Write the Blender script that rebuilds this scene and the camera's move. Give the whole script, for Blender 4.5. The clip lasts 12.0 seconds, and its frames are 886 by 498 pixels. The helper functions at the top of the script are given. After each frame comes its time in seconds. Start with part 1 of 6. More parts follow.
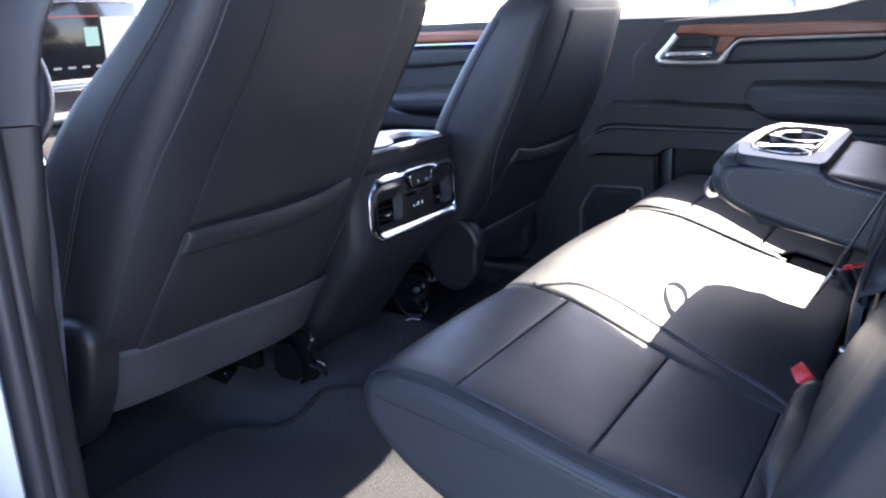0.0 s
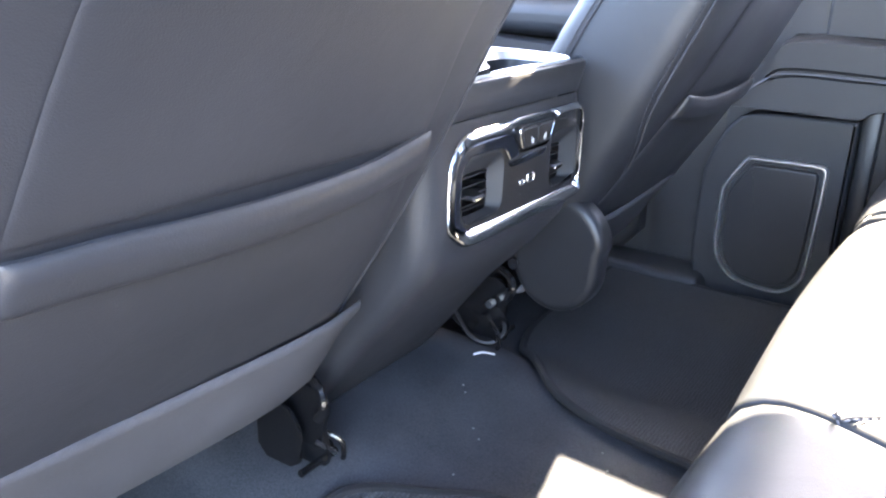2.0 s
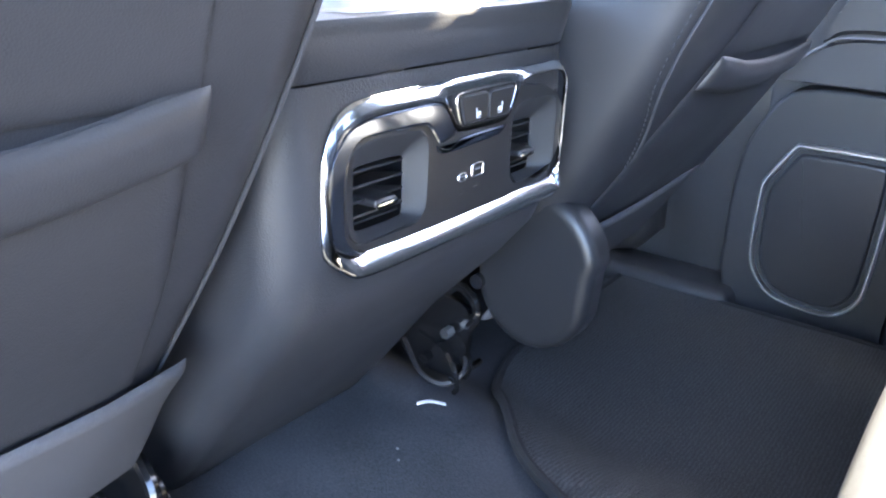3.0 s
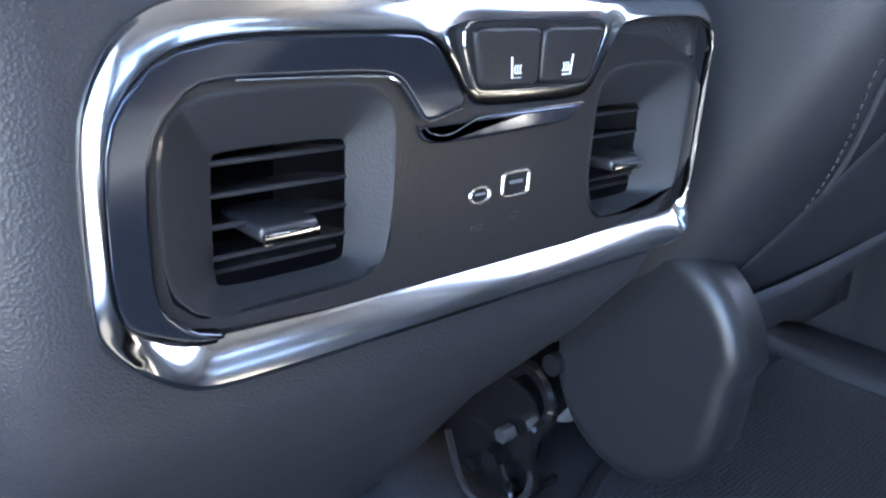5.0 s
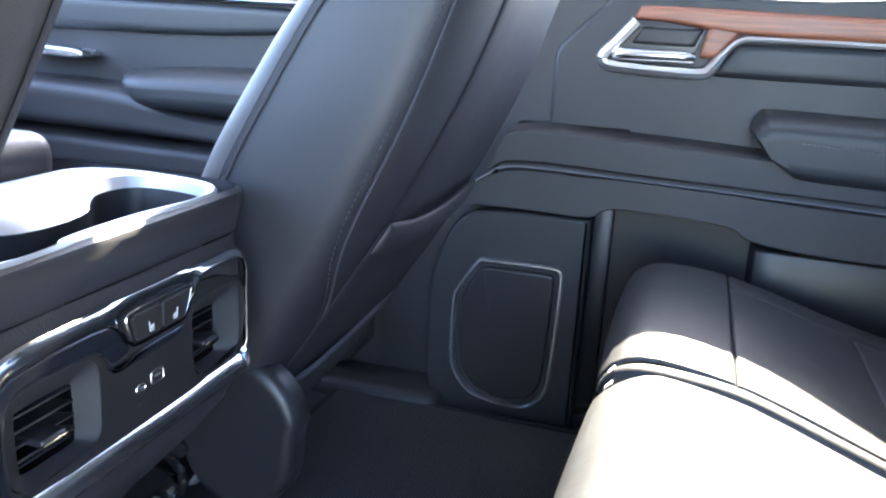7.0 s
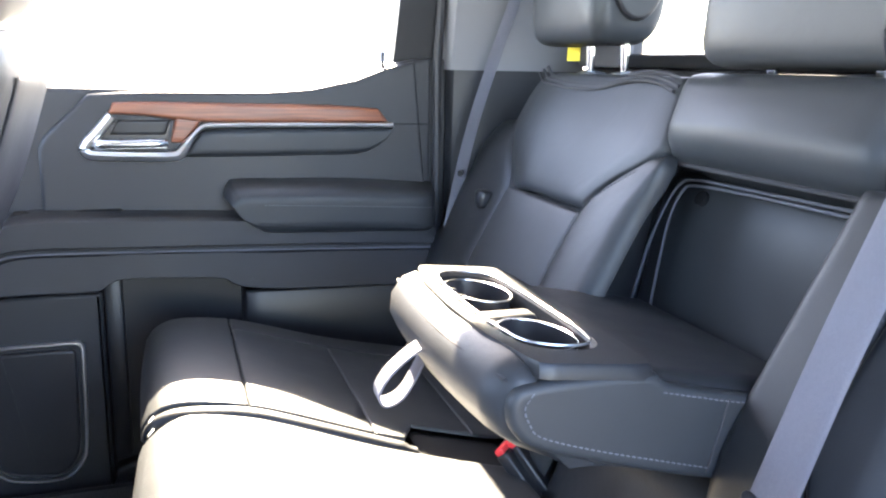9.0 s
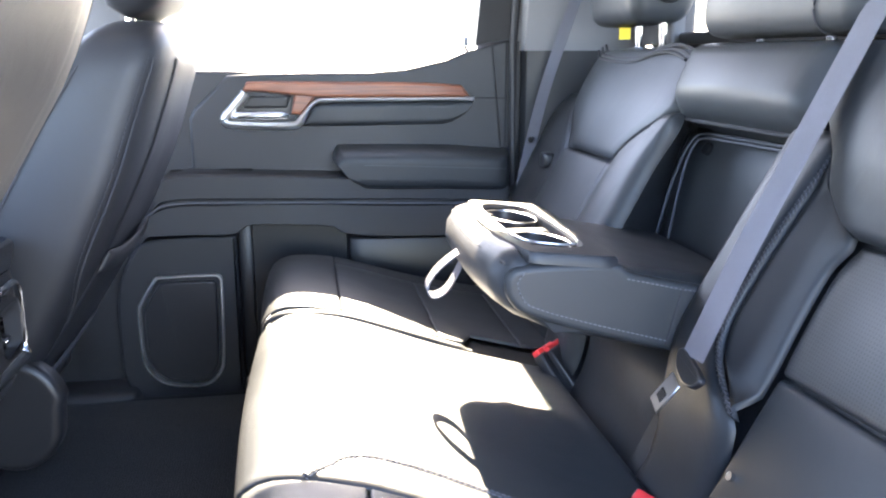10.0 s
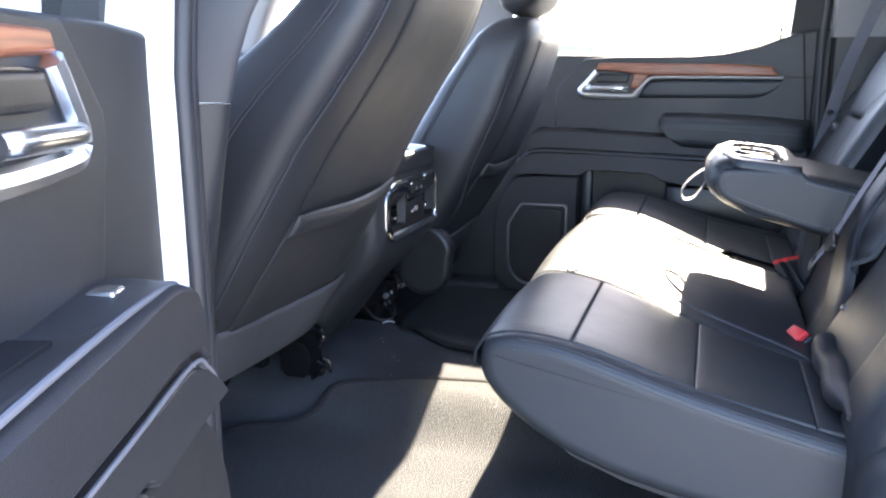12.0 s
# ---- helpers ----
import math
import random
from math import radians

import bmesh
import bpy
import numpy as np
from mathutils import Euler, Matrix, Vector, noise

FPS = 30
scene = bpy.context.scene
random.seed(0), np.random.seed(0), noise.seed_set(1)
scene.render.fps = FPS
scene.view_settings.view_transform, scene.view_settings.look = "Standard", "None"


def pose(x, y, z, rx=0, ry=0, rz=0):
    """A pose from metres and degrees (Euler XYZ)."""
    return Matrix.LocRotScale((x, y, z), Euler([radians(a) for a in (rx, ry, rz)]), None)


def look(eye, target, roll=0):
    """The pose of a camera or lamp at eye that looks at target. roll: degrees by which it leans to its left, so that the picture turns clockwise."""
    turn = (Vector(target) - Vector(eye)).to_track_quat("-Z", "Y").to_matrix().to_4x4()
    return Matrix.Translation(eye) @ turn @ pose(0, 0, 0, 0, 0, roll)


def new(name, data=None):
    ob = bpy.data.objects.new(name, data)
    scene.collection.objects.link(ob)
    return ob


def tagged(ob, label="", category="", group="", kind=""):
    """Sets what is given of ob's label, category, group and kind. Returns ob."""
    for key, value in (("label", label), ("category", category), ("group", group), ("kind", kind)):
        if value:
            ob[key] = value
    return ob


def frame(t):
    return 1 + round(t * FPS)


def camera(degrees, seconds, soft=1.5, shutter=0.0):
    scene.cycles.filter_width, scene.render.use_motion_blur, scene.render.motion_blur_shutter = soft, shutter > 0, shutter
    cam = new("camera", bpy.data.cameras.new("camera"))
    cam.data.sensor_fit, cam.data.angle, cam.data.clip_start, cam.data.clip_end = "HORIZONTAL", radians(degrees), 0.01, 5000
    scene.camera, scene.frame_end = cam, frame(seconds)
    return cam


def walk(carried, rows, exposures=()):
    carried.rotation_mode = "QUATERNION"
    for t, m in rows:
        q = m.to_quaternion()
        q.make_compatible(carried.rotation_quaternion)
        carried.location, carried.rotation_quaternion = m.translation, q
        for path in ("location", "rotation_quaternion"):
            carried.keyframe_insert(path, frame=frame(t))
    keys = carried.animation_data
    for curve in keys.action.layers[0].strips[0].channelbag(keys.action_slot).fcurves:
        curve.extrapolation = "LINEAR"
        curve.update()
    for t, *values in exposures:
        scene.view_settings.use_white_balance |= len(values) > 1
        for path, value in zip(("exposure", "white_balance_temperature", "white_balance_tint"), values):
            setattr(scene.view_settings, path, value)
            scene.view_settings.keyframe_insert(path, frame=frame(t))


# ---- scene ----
from mathutils.bvhtree import BVHTree

cam = camera(57.1, 12.0, 2.2)
PATH = [
    (0, (0.84, -1.224, 1.388), (-0.199, 0.402, 0.861), -3.2),
    (0.5, (0.739, -1.081, 1.355), (-0.391, 0.475, 0.807), -0.4),
    (1, (0.632, -0.986, 1.344), (-0.523, 0.537, 0.756), 1.0),
    (1.5, (0.482, -0.878, 1.326), (-0.644, 0.653, 0.704), 1.5),
    (2, (0.394, -0.735, 1.292), (-0.651, 0.83, 0.615), 1.4),
    (2.5, (0.35, -0.572, 1.266), (-0.676, 0.99, 0.554), 1.9),
    (2.7, (0.336, -0.518, 1.251), (-0.711, 1.027, 0.531), 2.0),
    (4.3, (0.205, -0.246, 1.163), (-1.081, 1.105, 0.441), 3.7),
    (4.5, (0.2, -0.227, 1.155), (-1.118, 1.102, 0.449), 3.8),
    (5, (0.195, -0.196, 1.148), (-1.177, 1.094, 0.476), 3.4),
    (5.5, (0.206, -0.208, 1.16), (-1.14, 1.109, 0.487), 3.0),
    (6, (0.253, -0.255, 1.201), (-0.938, 1.204, 0.529), 3.3),
    (6.5, (0.296, -0.332, 1.255), (-0.611, 1.341, 0.638), 3.8),
    (7, (0.341, -0.432, 1.330), (-0.202, 1.411, 0.779), 3.1),
    (7.5, (0.357, -0.500, 1.378), (0.256, 1.433, 0.875), 1.6),
    (7.7, (0.37, -0.511, 1.397), (0.433, 1.428, 0.911), 1.6),
    (9.3, (0.331, -0.724, 1.429), (0.975, 1.118, 0.99), 1.1),
    (9.5, (0.34, -0.786, 1.417), (0.915, 1.078, 0.975), 0.9),
    (10, (0.367, -0.933, 1.409), (0.688, 0.986, 0.948), -0.1),
    (10.5, (0.391, -1.084, 1.399), (0.478, 0.86, 0.937), -0.6),
    (11, (0.436, -1.252, 1.382), (0.336, 0.692, 0.926), -0.9),
    (11.5, (0.493, -1.372, 1.374), (0.171, 0.552, 0.931), -0.5),
    (12, (0.564, -1.515, 1.354), (-0.048, 0.338, 0.914), -0.2),
]
EXPOSURES = [(0, 3.65, 6000, 24), (0.5, 4.4, 6200, 22), (1.0, 5.32, 6300, 20), (1.5, 5.92, 6400, 19), (2.0, 5.8, 6650, 19), (2.5, 6.15, 6500, 18), (4.5, 5.82, 6200, 16), (5.5, 5.95, 6200, 16), (6.0, 6.25, 6000, 16), (6.5, 5.7, 6000, 16), (7.5, 4.79, 6500, 16), (9.5, 5.05, 6700, 19), (10.5, 4.86, 6400, 19), (11.0, 4.8, 6200, 18), (12, 4.28, 6500, 19)]
walk(cam, [(t, look(eye, target, roll)) for t, eye, target, roll in PATH], EXPOSURES)

# ---- light ----
world = bpy.data.worlds.new("world")
scene.world = world
world.use_nodes = True
wn = world.node_tree.nodes
sky = wn.new("ShaderNodeTexSky")
sky.sky_type = "NISHITA"
sky.sun_disc = False
SUN_FROM = Vector((0.070, 0.745, 0.590)).normalized()
sky.sun_elevation = math.asin(SUN_FROM.z)
sky.sun_rotation = math.atan2(SUN_FROM.x, SUN_FROM.y)
wn["Background"].inputs["Strength"].default_value = 0.15
world.node_tree.links.new(sky.outputs["Color"], wn["Background"].inputs["Color"])
sun_data = bpy.data.lights.new("sun", "SUN")
sun_data.energy, sun_data.angle, sun_data.color = 4.6, radians(0.6), (1.0, 0.90, 0.66)
sun = new("sun", sun_data)
sun.matrix_world = look(SUN_FROM * 30, (0, 0, 0))

# ---- materials ----
def material(name, color, rough=0.5, metal=0.0, grain=0.0, size=400.0, bump=0.0, vary=0.12, wear=6.0, spec=0.5, kind="noise", coat=0.0, sheen=0.0, crease=0.0):
    m = bpy.data.materials.new(name)
    m.use_nodes = True
    nt = m.node_tree
    b = nt.nodes["Principled BSDF"]
    b.inputs["Roughness"].default_value, b.inputs["Metallic"].default_value = rough, metal
    b.inputs["Specular IOR Level"].default_value = spec
    b.inputs["Coat Weight"].default_value = coat
    b.inputs["Sheen Weight"].default_value = sheen
    tc = nt.nodes.new("ShaderNodeTexCoord")
    broad = nt.nodes.new("ShaderNodeTexNoise")
    broad.inputs["Scale"].default_value, broad.inputs["Detail"].default_value = wear, 4
    nt.links.new(tc.outputs["Object"], broad.inputs["Vector"])
    if kind == "cells":
        fine = nt.nodes.new("ShaderNodeTexVoronoi")
        fine.inputs["Scale"].default_value = size
        fine_out = fine.outputs["Distance"]
    else:
        fine = nt.nodes.new("ShaderNodeTexNoise")
        fine.inputs["Scale"].default_value, fine.inputs["Detail"].default_value = size, 3
        fine_out = fine.outputs["Fac"]
    nt.links.new(tc.outputs["Object"], fine.inputs["Vector"])
    mixf = nt.nodes.new("ShaderNodeMath")
    mixf.operation = "MULTIPLY_ADD"
    mixf.inputs[1].default_value, mixf.inputs[2].default_value = grain, 0.0
    nt.links.new(fine_out, mixf.inputs[0])
    add = nt.nodes.new("ShaderNodeMath")
    add.operation = "ADD"
    nt.links.new(mixf.outputs[0], add.inputs[0])
    nt.links.new(broad.outputs["Fac"], add.inputs[1])
    ramp = nt.nodes.new("ShaderNodeMapRange")
    ramp.inputs["From Min"].default_value, ramp.inputs["From Max"].default_value = 0.25 + grain * 0.3, 0.75 + grain * 0.7
    ramp.inputs["To Min"].default_value, ramp.inputs["To Max"].default_value = 1 - vary, 1 + vary
    nt.links.new(add.outputs[0], ramp.inputs["Value"])
    col = nt.nodes.new("ShaderNodeVectorMath")
    col.operation = "SCALE"
    col.inputs[0].default_value = color
    nt.links.new(ramp.outputs[0], col.inputs["Scale"])
    nt.links.new(col.outputs[0], b.inputs["Base Color"])
    rr = nt.nodes.new("ShaderNodeMapRange")
    rr.inputs["From Min"].default_value, rr.inputs["From Max"].default_value = 0.3, 0.7
    rr.inputs["To Min"].default_value, rr.inputs["To Max"].default_value = rough * 0.88, min(1.0, rough * 1.12)
    nt.links.new(broad.outputs["Fac"], rr.inputs["Value"])
    nt.links.new(rr.outputs[0], b.inputs["Roughness"])
    if bump:
        bn = nt.nodes.new("ShaderNodeBump")
        bn.inputs["Strength"].default_value, bn.inputs["Distance"].default_value = bump, 0.0006
        nt.links.new(fine_out, bn.inputs["Height"])
        nt.links.new(bn.outputs[0], b.inputs["Normal"])
    if crease:
        soft_noise = nt.nodes.new("ShaderNodeTexNoise")
        soft_noise.inputs["Scale"].default_value, soft_noise.inputs["Detail"].default_value = 17.0, 3
        soft_noise.inputs["Distortion"].default_value = 0.8
        nt.links.new(tc.outputs["Object"], soft_noise.inputs["Vector"])
        b2 = nt.nodes.new("ShaderNodeBump")
        b2.inputs["Strength"].default_value, b2.inputs["Distance"].default_value = crease, 0.006
        nt.links.new(soft_noise.outputs["Fac"], b2.inputs["Height"])
        nt.links.new(b2.outputs[0], bn.inputs["Normal"])
    return m


def dotted(name, color, rough, pitch, bump):
    """Perforated leather: rows of small holes on the y and z of the thing."""
    m = material(name, color, rough, bump=0.1, size=700)
    nt = m.node_tree
    b = nt.nodes["Principled BSDF"]
    tc = nt.nodes["Texture Coordinate"]
    sep = nt.nodes.new("ShaderNodeSeparateXYZ")
    com = nt.nodes.new("ShaderNodeCombineXYZ")
    up = nt.nodes.new("ShaderNodeMath")
    up.operation = "MULTIPLY"
    up.inputs[1].default_value = 1.14
    nt.links.new(tc.outputs["Object"], sep.inputs[0])
    nt.links.new(sep.outputs["Y"], com.inputs["X"])
    nt.links.new(sep.outputs["Z"], up.inputs[0])
    nt.links.new(up.outputs[0], com.inputs["Y"])
    v = nt.nodes.new("ShaderNodeTexVoronoi")
    v.voronoi_dimensions = "2D"
    v.inputs["Scale"].default_value, v.inputs["Randomness"].default_value = 1 / pitch, 0.0
    nt.links.new(com.outputs[0], v.inputs["Vector"])
    r = nt.nodes.new("ShaderNodeMapRange")
    r.inputs["From Min"].default_value, r.inputs["From Max"].default_value = 0.20, 0.34
    nt.links.new(v.outputs["Distance"], r.inputs["Value"])
    r2 = nt.nodes.new("ShaderNodeMapRange")
    r2.inputs["To Min"].default_value = 0.55
    nt.links.new(r.outputs[0], r2.inputs["Value"])
    old = b.inputs["Base Color"].links[0].from_socket
    sc = nt.nodes.new("ShaderNodeVectorMath")
    sc.operation = "SCALE"
    nt.links.new(old, sc.inputs[0])
    nt.links.new(r2.outputs[0], sc.inputs["Scale"])
    nt.links.new(sc.outputs[0], b.inputs["Base Color"])
    bn = nt.nodes.new("ShaderNodeBump")
    bn.inputs["Strength"].default_value, bn.inputs["Distance"].default_value = bump, 0.0010
    nt.links.new(r.outputs[0], bn.inputs["Height"])
    nt.links.new(bn.outputs[0], b.inputs["Normal"])
    return m


def woven(name, color, rough, sx, sy, bump, vary=0.35, stray=6.0):
    """Woven cloth or carpet with ribs in two directions."""
    m = material(name, color, rough, spec=0.2, sheen=0.02)
    nt = m.node_tree
    b = nt.nodes["Principled BSDF"]
    tc = nt.nodes["Texture Coordinate"]
    total = None
    for scale, axis in ((sx, "X"), (sy, "Y")):
        w = nt.nodes.new("ShaderNodeTexWave")
        w.bands_direction = axis
        w.inputs["Scale"].default_value, w.inputs["Distortion"].default_value = scale, stray
        w.inputs["Detail"].default_value, w.inputs["Detail Scale"].default_value = 2.0, 3.0
        nt.links.new(tc.outputs["Object"], w.inputs["Vector"])
        if total is None:
            total = w.outputs["Fac"]
        else:
            mx = nt.nodes.new("ShaderNodeMath")
            mx.operation = "MULTIPLY"
            nt.links.new(total, mx.inputs[0])
            nt.links.new(w.outputs["Fac"], mx.inputs[1])
            total = mx.outputs[0]
    mr = nt.nodes.new("ShaderNodeMapRange")
    mr.inputs["To Min"].default_value, mr.inputs["To Max"].default_value = 1 - vary, 1 + vary * 1.6
    nt.links.new(total, mr.inputs["Value"])
    old = b.inputs["Base Color"].links[0].from_socket
    sc = nt.nodes.new("ShaderNodeVectorMath")
    sc.operation = "SCALE"
    nt.links.new(old, sc.inputs[0])
    nt.links.new(mr.outputs[0], sc.inputs["Scale"])
    nt.links.new(sc.outputs[0], b.inputs["Base Color"])
    bn = nt.nodes.new("ShaderNodeBump")
    bn.inputs["Strength"].default_value, bn.inputs["Distance"].default_value = bump, 0.002
    nt.links.new(total, bn.inputs["Height"])
    nt.links.new(bn.outputs[0], b.inputs["Normal"])
    return m


def grained_wood(name):
    m = material(name, (0.19, 0.062, 0.030), 0.42, bump=0.0)
    nt = m.node_tree
    b = nt.nodes["Principled BSDF"]
    tc = nt.nodes["Texture Coordinate"]
    mp = nt.nodes.new("ShaderNodeMapping")
    mp.inputs["Scale"].default_value = (6, 160, 160)
    n = nt.nodes.new("ShaderNodeTexNoise")
    n.inputs["Scale"].default_value, n.inputs["Detail"].default_value = 1.6, 6
    nt.links.new(tc.outputs["Object"], mp.inputs["Vector"])
    nt.links.new(mp.outputs[0], n.inputs["Vector"])
    cr = nt.nodes.new("ShaderNodeValToRGB")
    cr.color_ramp.elements[0].position, cr.color_ramp.elements[0].color = 0.3, (0.10, 0.030, 0.016, 1)
    cr.color_ramp.elements[1].position, cr.color_ramp.elements[1].color = 0.72, (0.27, 0.095, 0.045, 1)
    nt.links.new(n.outputs["Fac"], cr.inputs["Fac"])
    nt.links.new(cr.outputs["Color"], b.inputs["Base Color"])
    bn = nt.nodes.new("ShaderNodeBump")
    bn.inputs["Strength"].default_value, bn.inputs["Distance"].default_value = 0.25, 0.0005
    nt.links.new(n.outputs["Fac"], bn.inputs["Height"])
    nt.links.new(bn.outputs[0], b.inputs["Normal"])
    return m


def pane_glass(name, tint=(0.52, 0.56, 0.55)):
    m = bpy.data.materials.new(name)
    m.use_nodes = True
    b = m.node_tree.nodes["Principled BSDF"]
    b.inputs["Base Color"].default_value = (*tint, 1)
    b.inputs["Roughness"].default_value = 0.0
    b.inputs["Transmission Weight"].default_value = 1.0
    b.inputs["IOR"].default_value = 1.02
    return m


def glowing(name, color, strength):
    m = bpy.data.materials.new(name)
    m.use_nodes = True
    b = m.node_tree.nodes["Principled BSDF"]
    b.inputs["Base Color"].default_value = (0.01, 0.01, 0.01, 1)
    b.inputs["Emission Color"].default_value = (*color, 1)
    b.inputs["Emission Strength"].default_value = strength
    return m


LEATHER = material("black leather", (0.0195, 0.0213, 0.0243), 0.45, size=900, bump=0.22, spec=0.32, crease=0.13, kind="cells", vary=0.10)
SMOOTH_LEATHER = material("smooth black leather", (0.0230, 0.0253, 0.0282), 0.46, size=1200, bump=0.14, spec=0.34, crease=0.10, kind="cells", vary=0.10)
# Front seat copy of the leather, darkened to stand in for weaker light there.
SHADED_SEAT_LEATHER = material("matt black seat leather darkened for shade", (0.0138, 0.0141, 0.0168), 0.50, size=1000, bump=0.18, spec=0.42, crease=0.10, kind="cells", vary=0.10)
PERFORATED = dotted("perforated black leather", (0.030, 0.032, 0.035), 0.45, 0.0040, 0.12)
VINYL = material("dark grained vinyl", (0.0205, 0.0208, 0.0240), 0.46, size=900, bump=0.38, kind="cells", vary=0.08, spec=0.36)
SOFT_PLASTIC = material("soft black plastic", (0.0200, 0.0205, 0.0236), 0.48, size=900, bump=0.22, kind="cells", vary=0.08, spec=0.36)
HARD_PLASTIC = material("hard charcoal plastic", (0.016, 0.0163, 0.0186), 0.48, size=1000, bump=0.12, kind="cells", vary=0.08, spec=0.34)
GREY_PLASTIC = material("grey pillar plastic", (0.13, 0.13, 0.14), 0.6, size=900, bump=0.1, vary=0.06)
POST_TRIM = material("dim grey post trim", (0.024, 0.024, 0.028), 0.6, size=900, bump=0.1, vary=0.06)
DARK_PLASTIC = material("dark moulded plastic", (0.011, 0.0113, 0.013), 0.40, size=1000, bump=0.12, kind="cells", vary=0.08, spec=0.34)
SATIN_BLACK = material("satin black plastic", (0.014, 0.014, 0.016), 0.34, size=500, vary=0.08)
# Near-black for hollows; some flat pieces of it paint deep shade.
DARK_HOLLOW = material("unlit black lining", (0.009, 0.009, 0.010), 0.8, size=400, vary=0.1, spec=0.2)
VENT_PLASTIC = material("matt vent plastic", (0.014, 0.0144, 0.0165), 0.62, size=900, bump=0.15, kind="cells", vary=0.08, spec=0.35)
GLOSS_BLACK = material("gloss black plastic", (0.010, 0.010, 0.012), 0.12, size=500, vary=0.05, coat=0.3)
SMOKED_CHROME = material("smoked chrome", (0.042, 0.049, 0.066), 0.09, 0.8, vary=0.04)
DARK_FELT = material("grey carpet felt", (0.052, 0.052, 0.057), 0.95, size=1500, grain=0.7, bump=0.6, vary=0.42, spec=0.1)
CARPET = material("black carpet", (0.036, 0.038, 0.043), 0.96, size=480, grain=1.3, bump=1.0, vary=0.5, spec=0.1, wear=14)
MAT_CLOTH = woven("ribbed mat carpet", (0.033, 0.035, 0.038), 0.95, 68, 102, 0.75, 0.33, 4.5)
MAT_EDGE = woven("mat binding", (0.012, 0.012, 0.014), 0.85, 300, 300, 0.4)
CHROME = material("bright chrome", (0.72, 0.73, 0.75), 0.10, 1.0, vary=0.04)
BRIGHT_TRIM = material("polished satin trim", (0.40, 0.41, 0.43), 0.12, 1.0, vary=0.04, size=300)
SATIN_SILVER = material("satin silver", (0.62, 0.63, 0.65), 0.26, 1.0, vary=0.05)
RING_SILVER = material("brushed silver ring", (0.85, 0.86, 0.88), 0.30, 1.0, vary=0.05)
SILVER_PAINT = material("silver painted plastic", (0.42, 0.43, 0.45), 0.38, 0.5, vary=0.05)
BLACK_STEEL = material("black painted steel", (0.009, 0.009, 0.010), 0.18, 0.35, vary=0.1)
STEEL = material("zinc steel", (0.55, 0.55, 0.56), 0.3, 1.0, vary=0.1)
WOOD = grained_wood("open pore reddish wood")
WEBBING = woven("grey belt webbing", (0.16, 0.16, 0.187), 0.75, 420, 420, 0.3, 0.15)
RED = material("red plastic", (0.66, 0.030, 0.035), 0.35, vary=0.05)
YELLOW = material("yellow paper tag", (0.75, 0.60, 0.05), 0.7, vary=0.05)
WHITE_MARK = material("pale print", (0.55, 0.56, 0.58), 0.5, vary=0.02)
THREAD = material("grey thread", (0.10, 0.10, 0.115), 0.8, vary=0.1)
LACE = material("dark grey lace", (0.040, 0.040, 0.047), 0.8, vary=0.1)
DARK_THREAD = material("black thread", (0.022, 0.022, 0.026), 0.8, vary=0.1)
RUBBER = material("black rubber seal", (0.018, 0.018, 0.022), 0.55, size=300, vary=0.1)
WHITE_PAINT = material("white car paint", (0.78, 0.79, 0.80), 0.22, vary=0.02, coat=0.6)
HEADLINER = material("grey headliner cloth", (0.33, 0.33, 0.33), 0.95, size=1200, bump=0.3, vary=0.05)
GLASS = pane_glass("window glass", (0.80, 0.82, 0.81))
PRIVACY_GLASS = pane_glass("tinted rear glass", (0.19, 0.20, 0.20))
REAR_GLASS = pane_glass("dark rear window glass", (0.07, 0.074, 0.074))
SCREEN_GLASS = pane_glass("windscreen glass", (0.72, 0.74, 0.735))
ASPHALT = material("pale car park concrete", (0.24, 0.236, 0.228), 0.9, size=220, grain=0.7, bump=0.6, vary=0.25, wear=0.6)
LINE_PAINT = material("white line paint", (0.7, 0.7, 0.68), 0.7, vary=0.1)


# ---- mesh helpers ----
def thing(name, label, category, group="", kind="", at=(0, 0, 0)):
    ob = new(name)
    ob.location = at
    ob.empty_display_size = 0.05
    return tagged(ob, label, category, group, kind)


def part(name, bm, mat, parent=None, label="", smooth=True, angle=40):
    me = bpy.data.meshes.new(name)
    bmesh.ops.recalc_face_normals(bm, faces=bm.faces)
    for f in bm.faces:
        f.smooth = smooth
    if smooth:
        for e in bm.edges:
            if len(e.link_faces) == 2 and e.calc_face_angle(0) > radians(angle):
                e.smooth = False
    bm.to_mesh(me)
    bm.free()
    me.materials.append(mat)
    ob = new(name, me)
    if parent is not None:
        ob.parent = parent
        if parent.type == "EMPTY":
            ob.matrix_parent_inverse = Matrix.Translation(-parent.location)
    return tagged(ob, label)


def solo(name, bm, mat, label, category, group="", kind="", **kw):
    return tagged(part(name, bm, mat, None, **kw), label, category, group, kind)


def quads(bm, rows, wrap_u=False, wrap_v=False):
    """Joins a grid of vertices with faces."""
    nu, nv = len(rows), len(rows[0])
    for i in range(nu if wrap_u else nu - 1):
        for j in range(nv if wrap_v else nv - 1):
            q = [rows[i][j], rows[(i + 1) % nu][j], rows[(i + 1) % nu][(j + 1) % nv], rows[i][(j + 1) % nv]]
            if len(set(q)) == 4:
                bm.faces.new(q)


def sheet(f, nu, nv, bm=None):
    """A surface from a function of two numbers from 0 to 1."""
    bm = bm or bmesh.new()
    rows = [[bm.verts.new(f(i / nu, j / nv)) for j in range(nv + 1)] for i in range(nu + 1)]
    quads(bm, rows)
    return bm


